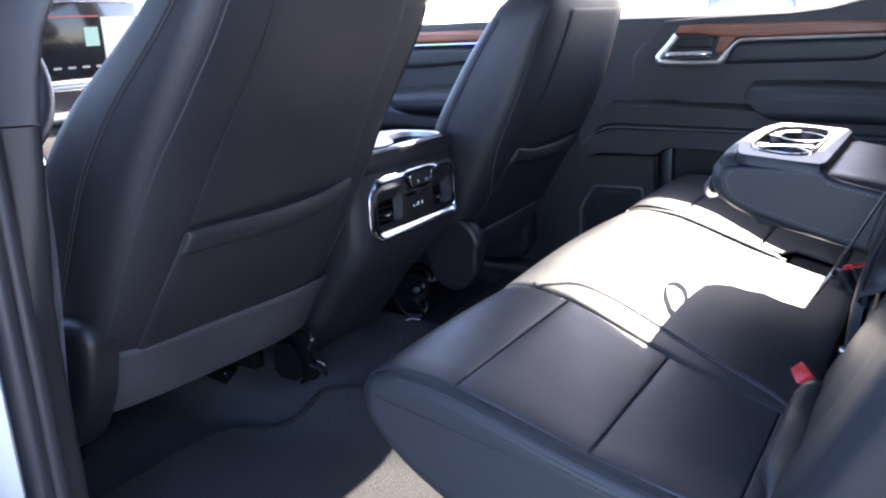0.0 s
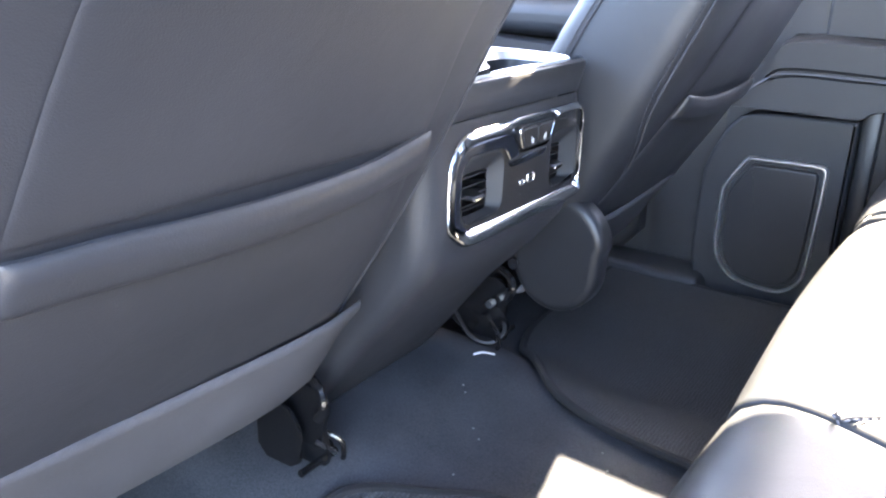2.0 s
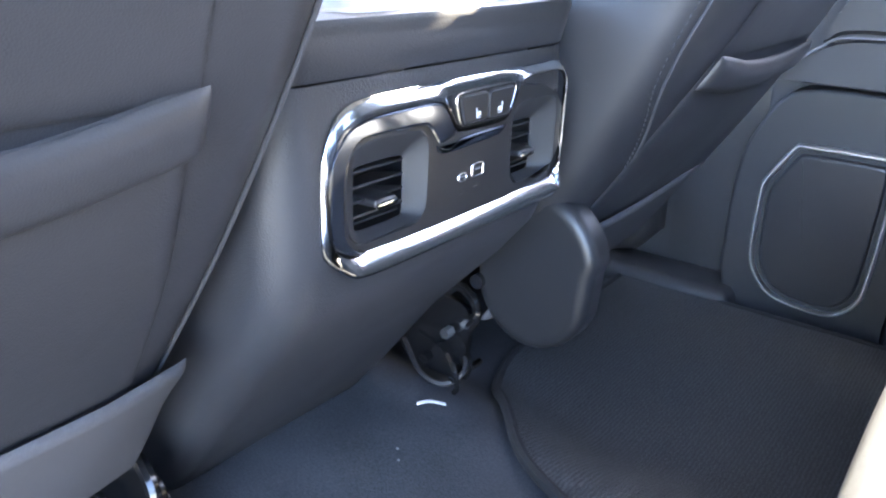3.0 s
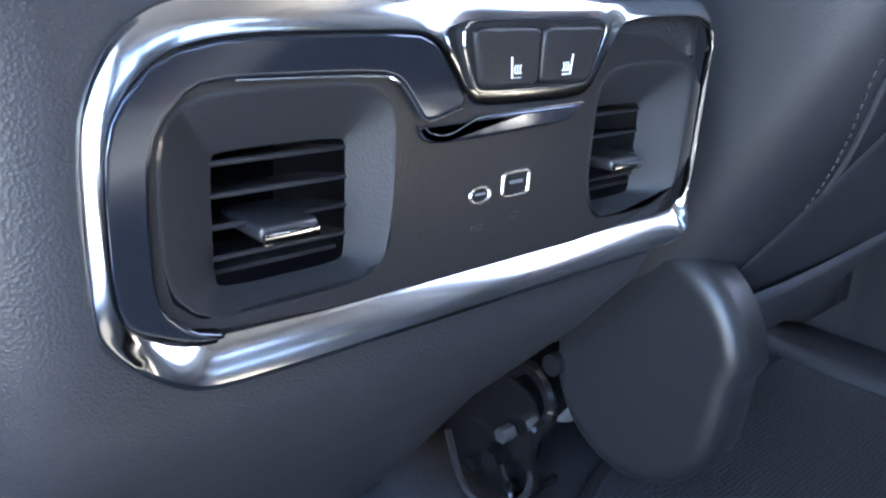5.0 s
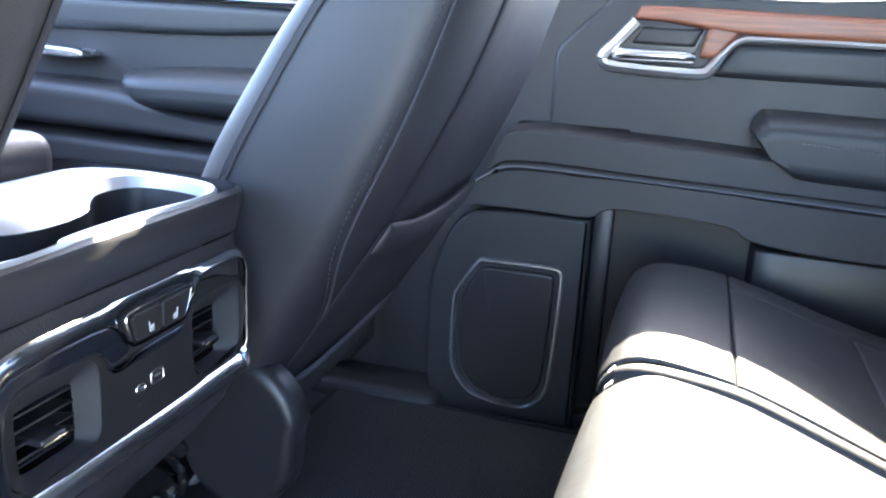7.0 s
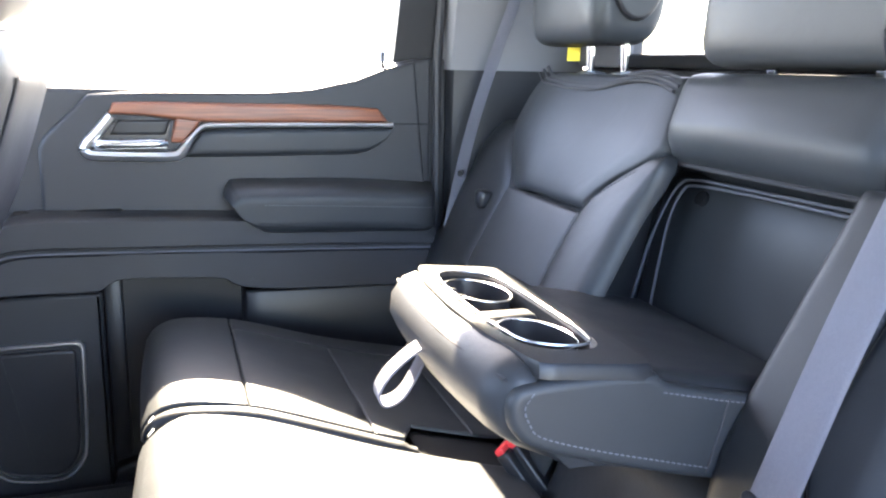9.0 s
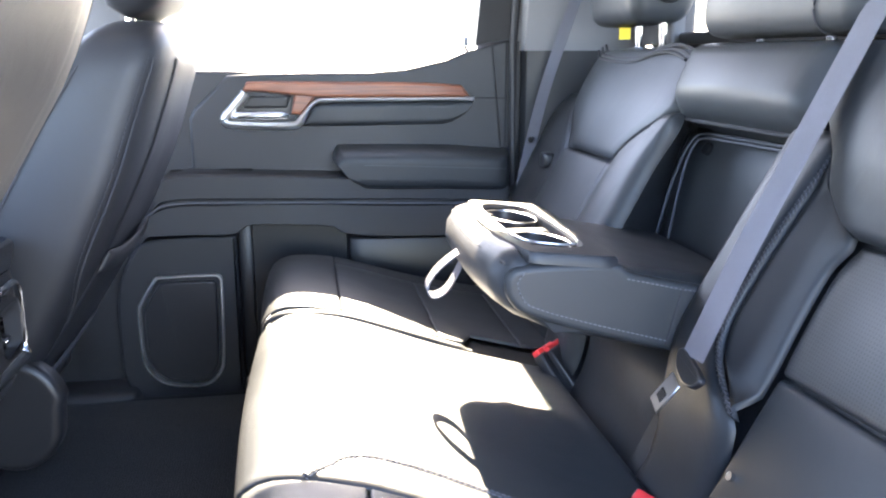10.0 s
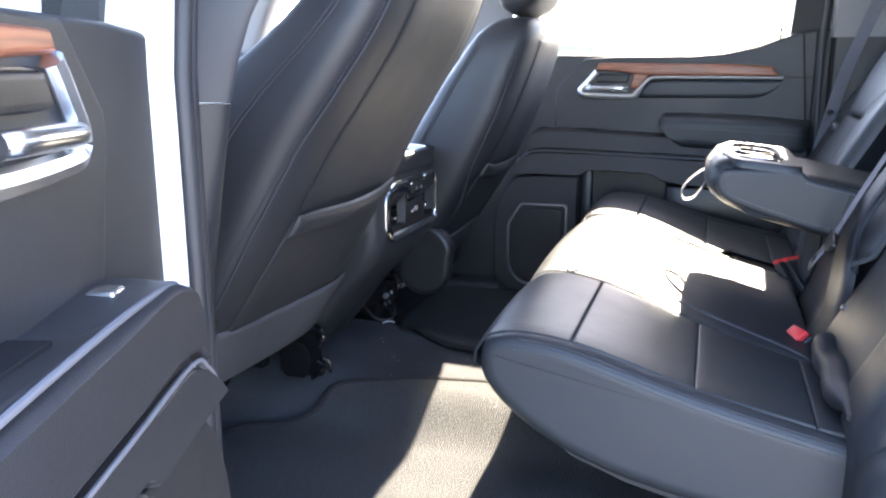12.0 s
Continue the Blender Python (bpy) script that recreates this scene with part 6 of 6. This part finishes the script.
def rear_headrest(y0, y1, z0, z1, x, label, button, posts):
    ob = thing("headrest", label, "headrest", "rear headrests", at=(x, (y0 + y1) / 2, z0 - 0.04))
    c, h = (y0 + y1) / 2, (y1 - y0) / 2
    rows = []
    soft = 0.030 / h
    ts = [1 - soft * (1 - math.sin(math.pi / 2 * k / 6)) for k in range(7)]
    for t in [-q for q in reversed(ts)] + [-0.5, 0.0, 0.5] + ts:
        d = max(0.0, (abs(t) - (1 - soft)) / soft)
        e = 1 - (1 - math.sqrt(max(0.0, 1 - d * d))) * 0.030 / 0.062
        f = 1 - (1 - math.sqrt(max(0.0, 1 - d * d))) * 0.030 / ((z1 - z0) / 2)
        ring = []
        for j in range(40):
            a = 2 * math.pi * j / 40
            ct, st = math.cos(a), math.sin(a)
            ring.append((x + 0.010 * st + 0.062 * e * math.copysign(abs(ct) ** 0.55, ct), c + h * t, (z0 + z1) / 2 + (z1 - z0) / 2 * f * math.copysign(abs(st) ** 0.55, st)))
        rows.append(ring)
    part("cushion", loft(rows), SMOOTH_LEATHER, ob, "black leather pad")
    for yy in posts:
        part("post", tube([(x + 0.005, yy, 1.40), (x, yy, z0 + 0.03)], 0.0065, 12), CHROME, ob, "chrome post")
        part("post_collar", loft([[(x + 0.005 + r * math.cos(2 * math.pi * k / 20), yy + 1.3 * r * math.sin(2 * math.pi * k / 20), z) for k in range(20)] for r, z in ((0.022, 1.405), (0.021, 1.4215), (0.010, 1.4245))]), SATIN_BLACK, ob, "black collar")
    if button:
        yb = y0 - 0.002
        part("side_plate", prism([(x + 0.045 * math.cos(2 * math.pi * k / 24), (z0 + z1) / 2 + 0.01 + 0.070 * math.sin(2 * math.pi * k / 24), 0) for k in range(24)], 0.012, lambda a, b, d: (a, yb + 0.006 - d, b), 0.006), SATIN_BLACK, ob, "dark side plate")
        part("fold_button", loft([[(x + r * math.cos(2 * math.pi * k / 24), yb - d, (z0 + z1) / 2 - 0.005 + r * math.sin(2 * math.pi * k / 24)) for k in range(24)] for r, d in ((0.024, 0.0), (0.024, 0.010), (0.017, 0.012), (0.016, 0.008), (0.004, 0.008))]), SATIN_BLACK, ob, "round black fold button")
    else:
        for t in (-0.585,):
            part("seam", tube([(x - 0.010 * 0 + 0.010 * math.sin(a) + 0.0635 * math.copysign(abs(math.cos(a)) ** 0.55, math.cos(a)), c + h * t, (z0 + z1) / 2 + (z1 - z0) / 2 * 1.01 * math.copysign(abs(math.sin(a)) ** 0.55, math.sin(a))) for a in [math.pi * (0.5 + k / 24) for k in range(25)]], 0.0014, 6), DARK_THREAD, ob)
    return ob


rear_headrest(0.425, 0.665, 1.462, 1.65, 0.985, "black leather folding headrest with round side button", True, (0.451, 0.557))
rear_headrest(-0.158, 0.192, 1.431, 1.565, 0.985, "wide black leather middle headrest on chrome posts", False, (-0.024, 0.130))
solo("paper_tag", rbox((-0.0005, -0.0105, -0.010), (0.0005, 0.0105, 0.012), 0.0003, 1, m=Matrix.Translation((0.972, 0.586, 1.449)) @ pose(0, 0, 0, 0, -6, 60)), YELLOW, "small yellow paper tag hanging on the headrest post", "tag")


# folded armrest
def armrest():
    ob = thing("armrest", "folded black leather armrest with silver cup holders and pull loop", "armrest", at=(0.75, 0.06, 1.08))
    y0, y1 = -0.106, 0.222
    prof = [(0.88, 1.150), (0.80, 1.165), (0.75, 1.174), (0.715, 1.180), (0.700, 1.178), (0.697, 1.120), (0.604, 1.138), (0.600, 1.198), (0.590, 1.2035), (0.575, 1.199), (0.562, 1.181), (0.560, 1.160), (0.568, 1.143), (0.590, 1.126), (0.63, 1.110), (0.70, 1.090), (0.78, 1.070), (0.88, 1.05)]
    rings = []
    for t in (0, 0.003, 0.010, 0.022, 0.040, 0.065, 0.09, 0.2, 0.35, 0.5, 0.65, 0.8, 0.91, 0.935, 0.96, 0.978, 0.99, 0.997, 1.0):
        q = abs(2 * t - 1)
        e = 1 - math.sqrt(max(0.0, 1 - (max(0.0, q - 0.82) / 0.18) ** 2))
        inward = 0.024 * e
        ring = []
        for x, z in prof:
            cx, cz = min(max(x, 0.61), 0.9), 1.13 - 0.16 * (x - 0.60)
            d = Vector((cx - x, cz - z))
            d = d.normalized() * min(inward, d.length) if d.length > 1e-6 and not 0.603 < x < 0.699 else Vector((0, 0))
            ring.append((x + d.x + (0.010 * q * q - 0.008) * smooth_step(0.66, 0.56, x), y0 + (y1 - y0) * t, z + d.y))
        rings.append(ring)
    part("body", loft(rings), LEATHER, ob, "black leather padded body")
    shape = [(0.584, 1.189), (0.572, 1.175), (0.574, 1.154), (0.590, 1.134), (0.66, 1.110), (0.757, 1.083), (0.83, 1.067), (0.855, 1.10), (0.855, 1.146), (0.775, 1.161), (0.712, 1.176), (0.704, 1.188)]
    for yy, e in ((y0 + 0.006, -1), (y1 - 0.006, 1)):
        part("side_panel", prism(rounded([(a, b, 0) for a, b in shape], 0.2, 2), 0.012, lambda a, b, d: (a, yy + e * d, b), 0.007), SMOOTH_LEATHER, ob, "smooth leather side panel")
    sewn = spline([(0.592, y0 - 0.0064, 1.180), (0.586, y0 - 0.0064, 1.170), (0.590, y0 - 0.0064, 1.157), (0.603, y0 - 0.0064, 1.143), (0.66, y0 - 0.0064, 1.123), (0.762, y0 - 0.0064, 1.094)], 8)
    part("stitching", stitches(sewn, 0.0058, 0.0040, 0.0008, up=(0, 1, 0)), THREAD, ob, "curved grey stitching")
    part("stitching", stitches([(0.712, y0 - 0.0064, 1.169), (0.776, y0 - 0.0064, 1.154), (0.81, y0 - 0.0064, 1.148)], 0.0058, 0.0040, 0.0008, up=(0, 1, 0)), THREAD, ob, "grey stitching")
    part("seam", tube([(0.777, y0 - 0.0062, 1.156), (0.768, y0 - 0.0064, 1.122), (0.760, y0 - 0.0062, 1.090)], 0.0014, 6), DARK_THREAD, ob)
    # cup holder tray at the front
    top = lambda a, b, d: (a, b, 1.2065 - 0.100 * (a - 0.575) + d)
    o = rounded([(0.598, y0 - 0.003, 0), (0.706, y0 - 0.0065, 0), (0.706, y1 + 0.0065, 0), (0.598, y1 + 0.003, 0), (0.582, 0.15, 0), (0.578, 0.058, 0), (0.582, -0.034, 0)], 0.06, 2)
    i = rounded([(0.612, -0.062, 0), (0.650, -0.070, 0), (0.674, -0.058, 0), (0.680, -0.015, 0), (0.680, 0.135, 0), (0.674, 0.182, 0), (0.650, 0.194, 0), (0.612, 0.186, 0), (0.600, 0.15, 0), (0.596, 0.061, 0), (0.600, -0.03, 0)], 0.25, 2)
    n = len(i)

    def spread(poly, count):
        out = []
        c = (0.635, 0.061)
        for k in range(count):
            a = 2 * math.pi * k / count
            d = Vector((math.cos(a), math.sin(a) * 2.2)).normalized()
            best = None
            for p, q in zip(poly, poly[1:] + poly[:1]):
                ex_, ey_ = q[0] - p[0], q[1] - p[1]
                det = d.x * -ey_ + ex_ * d.y
                if abs(det) < 1e-12:
                    continue
                rx, ry = p[0] - c[0], p[1] - c[1]
                t = (-rx * ey_ + ex_ * ry) / det
                w = (d.x * ry - d.y * rx) / det
                if t > 0 and -1e-6 <= w <= 1 + 1e-6 and (best is None or t > best):
                    best = t
            out.append((c[0] + d.x * best, c[1] + d.y * best))
        return out
    o2, i2 = spread([(p.x, p.y) for p in o], 72), spread([(p.x, p.y) for p in i], 72)
    part("cup_tray", band(o2, i2, top, ((0, -0.013), (0.02, -0.003), (0.07, 0.0), (0.86, 0.0), (1, -0.007))), DARK_PLASTIC, ob, "charcoal plastic cup holder tray")
    part("tray_well", band(i2, [(0.635 + (p[0] - 0.635) * 0.93, 0.061 + (p[1] - 0.061) * 0.95) for p in i2], top, ((0, -0.004), (1, -0.072))), DARK_HOLLOW, ob, "dark cup well")
    part("well_floor", sheet(lambda u, v: top(0.594 + 0.088 * u, -0.07 + 0.265 * v, -0.0605 - 0.012 * u), 1, 1), DARK_HOLLOW, ob)
    ring = [top(p[0], p[1], 0.0015) for p in i2]
    part("tray_trim", tube(ring, 0.0013, 8, closed=True), SATIN_SILVER, ob, "thin chrome ring")
    for yy, x0, x1 in ((-0.030, 0.598, 0.616), (-0.005, 0.597, 0.616), (0.020, 0.596, 0.616), (0.110, 0.596, 0.616), (0.135, 0.597, 0.616)):
        finger = rounded([(x0, yy - 0.008, 0), (x0, yy + 0.008, 0), (x1, yy + 0.003, 0), (x1, yy - 0.003, 0)], 0.2, 2)
        part("cup_finger", prism(finger, 0.024, lambda a, b, d: top(a, b, d - 0.028), 0.0025), SATIN_BLACK, ob, "moulded cup finger")
    part("tray_bridge", rbox((0.612, 0.047, 1.130), (0.672, 0.075, 1.192), 0.008, 4), SATIN_BLACK, ob, "black bridge between the cups")
    for yy in (-0.014, 0.136):
        hole = [top(0.640 + 0.0345 * math.cos(2 * math.pi * k / 40), yy + 0.046 * math.sin(2 * math.pi * k / 40), -0.006) for k in range(40)]
        part("cup_ring", tube(hole, 0.0011, 8, closed=True), SATIN_SILVER, ob, "thin silver cup ring")
        part("cup_wall", band([(0.640 + 0.0345 * math.cos(2 * math.pi * k / 40), yy + 0.046 * math.sin(2 * math.pi * k / 40)) for k in range(40)], [(0.640 + 0.031 * math.cos(2 * math.pi * k / 40), yy + 0.042 * math.sin(2 * math.pi * k / 40)) for k in range(40)], top, ((0, -0.006), (1, -0.056))), SATIN_BLACK, ob, "black cup wall")
    part("front_seam", tube([(0.5620 + 0.012 * (2 * k / 20 - 1) ** 2, y0 + 0.006 + 0.316 * k / 20, 1.190) for k in range(21)], 0.0018, 6), DARK_THREAD, ob)
    loop = spline([(0.562, 0.062, 1.170), (0.545, 0.064, 1.160), (0.524, 0.068, 1.140), (0.514, 0.072, 1.120), (0.520, 0.075, 1.106), (0.537, 0.077, 1.110), (0.551, 0.076, 1.130), (0.564, 0.072, 1.160)])
    part("pull_loop", strap(loop, 0.022, 0.0022, (0.0, 1, 0.1)), WEBBING, ob, "grey webbing pull loop")
    return ob


armrest()


# sewn tag on the far cushion's front corner
for y, z0, z1 in ((0.300, 0.985, 1.006), (0.318, 0.992, 1.014)):
    part("tag", strap(spline([(0.3005, y, z0), (0.2940, y - 0.004, (z0 + z1) / 2), (0.3005, y - 0.007, z1)]), 0.005, 0.001, (0, 1, 0.2)), WHITE_MARK, far, "small white sewn tag")


# belts and buckles
def belt(path, width, side, label):
    ob = thing("seat_belt", label, "seat belt", "rear seat belts", at=tuple(path[-1]))
    part("webbing", strap(spline(path), width, 0.0022, side, ribs=8), WEBBING, ob, "grey woven webbing")
    return ob


b = belt([tuple(on_back(-0.158, 1.60, 0.050)), tuple(on_back(-0.166, 1.50, 0.050)), tuple(on_back(-0.173, 1.418, 0.050)), tuple(on_back(-0.182, 1.310, 0.050)), tuple(on_back(-0.193, 1.190, 0.050)), tuple(on_back(-0.203, 1.085, 0.050))], 0.047, (0.10, 1, 0.05), "grey woven seat belt across the bench back with steel tongue")
m = Matrix.Translation(on_back(-0.199, 1.066, 0.054)) @ pose(0, 0, 0, 18, 28, 0)
part("tongue_cover", prism(rounded([(-0.036, 0.016, 0), (-0.030, 0.020, 0), (0.024, 0.016, 0), (0.029, 0.008, 0), (0.014, -0.004, 0), (-0.012, -0.006, 0), (-0.030, 0.002, 0)], 0.2, 2), 0.007, lambda a, c, d: m @ Vector((0.0035 - d, a, c)), 0.0025), SATIN_BLACK, b, "black tongue cover")
part("tongue", rbox((-0.0015, -0.013, -0.050), (0.0015, 0.013, -0.010), 0.001, 1, m=m), STEEL, b, "steel tongue")
part("tongue_slot", rbox((-0.0022, -0.007, -0.040), (0.0022, 0.007, -0.028), 0.0005, 1, m=m), SATIN_BLACK, b)
fb = belt([(0.030, -0.715, 1.62), (0.000, -0.712, 1.45), (-0.028, -0.705, 1.30), (-0.052, -0.697, 1.15), (-0.088, -0.690, 1.00), (-0.108, -0.686, 0.925)], 0.046, (1, 0.1, 0.2), "grey woven front seat belt beside the door post")
part("stitched_end", strap([(-0.106, -0.6885, 0.952), (-0.111, -0.6875, 0.932), (-0.116, -0.686, 0.912)], 0.044, 0.005, (1, 0.1, 0.2)), THREAD, fb, "stitched belt end")
part("tongue", tube(rounded([Vector((-0.030 + a, -0.700, 1.262 + b)) for a, b in ((-0.020, -0.008), (0.020, -0.002), (0.018, 0.014), (-0.016, 0.010))], 0.25, 3), 0.0035, 8, closed=True, up=(0, 1, 0)), CHROME, fb, "chrome belt loop")
part("tongue_cover", rbox((-0.048, -0.708, 1.218), (-0.022, -0.694, 1.254), 0.005), SATIN_SILVER, fb, "steel belt tongue")
part("anchor", rbox((-0.140, -0.690, 0.868), (-0.096, -0.676, 0.912), 0.006), SATIN_SILVER, fb, "pale steel belt anchor")
wb = belt([(0.985, 0.730, 1.72), (0.937, 0.752, 1.55), (0.868, 0.757, 1.34), (0.830, 0.756, 1.18), (0.812, 0.75, 1.08)], 0.042, (0.78, 0.62, 0), "grey woven seat belt hanging by the rear post")
part("stop_button", tube([(0.842, 0.752, 1.236), (0.836, 0.745, 1.236)], 0.006, 12), SATIN_BLACK, wb, "small black stop button")


def buckle(x, y, z, turn, label, two=False):
    ob = thing("buckle", label, "seat belt buckle", "seat belt buckles", at=(x, y, z - 0.06))
    for k in range(2 if two else 1):
        m = Matrix.Translation((x - 0.017 * k, y - 0.006 * k, z - 0.004 * k)) @ pose(0, 0, 0, 0, turn, 25 if not two else -42)
        deep = 0.0065 if two else 0.011
        part("body", rbox((-deep - 0.002, -0.026, -0.075), (deep + 0.002, 0.026, -0.004), 0.004, m=m), SATIN_BLACK, ob, "black buckle body")
        part("release", rbox((-deep, -0.019 - 0.006 * two, -0.006), (deep, 0.019 + 0.006 * two, 0.003), 0.0025, m=m), RED, ob, "red release button")
    return ob


buckle(0.706, -0.205, 0.948, -40, "seat belt buckle with red release between the cushions")
buckle(0.732, 0.222, 0.972, -40, "pair of seat belt buckles with red releases", True)
# hook on the far back
solo("coat_hook", rbox((0.828, 0.618, 1.193), (0.852, 0.650, 1.222), 0.006), SATIN_BLACK, "small black hook on the bench back", "hook")


# ---- outside ----
# Car glass and paints are lightened to stand in for the glare outside.
CAR_GLASS = material("glare-lightened car glass", (0.36, 0.37, 0.38), 0.30, vary=0.03)


def parked_car(x, y, turn, color, label, tall=1.0):
    ob = thing("parked_car", label, "car", "parked cars", at=(0, 0, 0))
    paint = material("paint", color, 0.25, vary=0.03, coat=0.5)
    L, W = 2.35, 0.92
    side = [(-L, 0.35), (-L, 0.75), (-L + 0.15, 0.92), (-1.15, 1.02), (-0.55, 1.50 * tall), (0.9, 1.52 * tall), (1.55, 1.05), (L - 0.1, 0.98), (L, 0.7), (L, 0.35)]
    rings = []
    for k in range(9):
        t = -1 + k / 4
        e = 1 - 0.10 * abs(t) ** 4
        rings.append([(a * (0.94 + 0.06 * e), W * t * (1 - 0.22 * max(0, (b - 0.95) / 0.6)), 0.35 + (b - 0.35) * e) for a, b in side])
    part("body", loft(rings), paint, ob)
    part("glasshouse", rbox((-0.75, -0.80, 1.06), (1.15, 0.80, 1.40 * tall), 0.12, 4), CAR_GLASS, ob, "windows lightened for glare")
    for a in (-1.45, 1.45):
        for s in (-0.80, 0.80):
            wh = part("wheel", tube([(a, s - 0.11, 0.34), (a, s + 0.11, 0.34)], 0.34, 24), RUBBER, ob, "black tyre")
            part("rim", tube([(a, s - 0.125, 0.34), (a, s + 0.125, 0.34)], 0.22, 18), SATIN_SILVER, wh, "silver rim")
    ob.matrix_world = Matrix.Translation((x, y, 0)) @ Matrix.Rotation(radians(turn), 4, "Z")
    return ob


for x, y, turn, color, label, tall in (
    (-6.5, 15.0, 88, (0.65, 0.66, 0.68), "silver parked car far off in the sunlit lot", 1.0),
    (-2.6, 15.5, 92, (0.75, 0.75, 0.75), "white parked car far off in the sunlit lot", 1.2),
    (0.6, 15.0, 90, (0.60, 0.57, 0.52), "beige parked car far off in the sunlit lot", 1.0),
    (3.8, 15.6, 90, (0.70, 0.70, 0.72), "white parked car far off in the sunlit lot", 1.15),
    (7.4, 15.2, 90, (0.62, 0.62, 0.60), "beige parked car far off in the sunlit lot", 1.0),
    (11.0, 15.4, 90, (0.66, 0.68, 0.72), "pale blue parked car far off in the sunlit lot", 1.0),
    (-10.4, 15.2, 90, (0.72, 0.72, 0.72), "white parked car far off in the sunlit lot", 1.0),
):
    parked_car(x, y, turn, color, label, tall)
for k in range(8):
    solo("parking_line", sheet(lambda u, v: (-12.2 + 3.5 * k + 0.12 * u, 12.4 + 5.5 * v, 0.004), 1, 1), LINE_PAINT, "white painted parking bay line", "line", "parking lines", kind="structure")
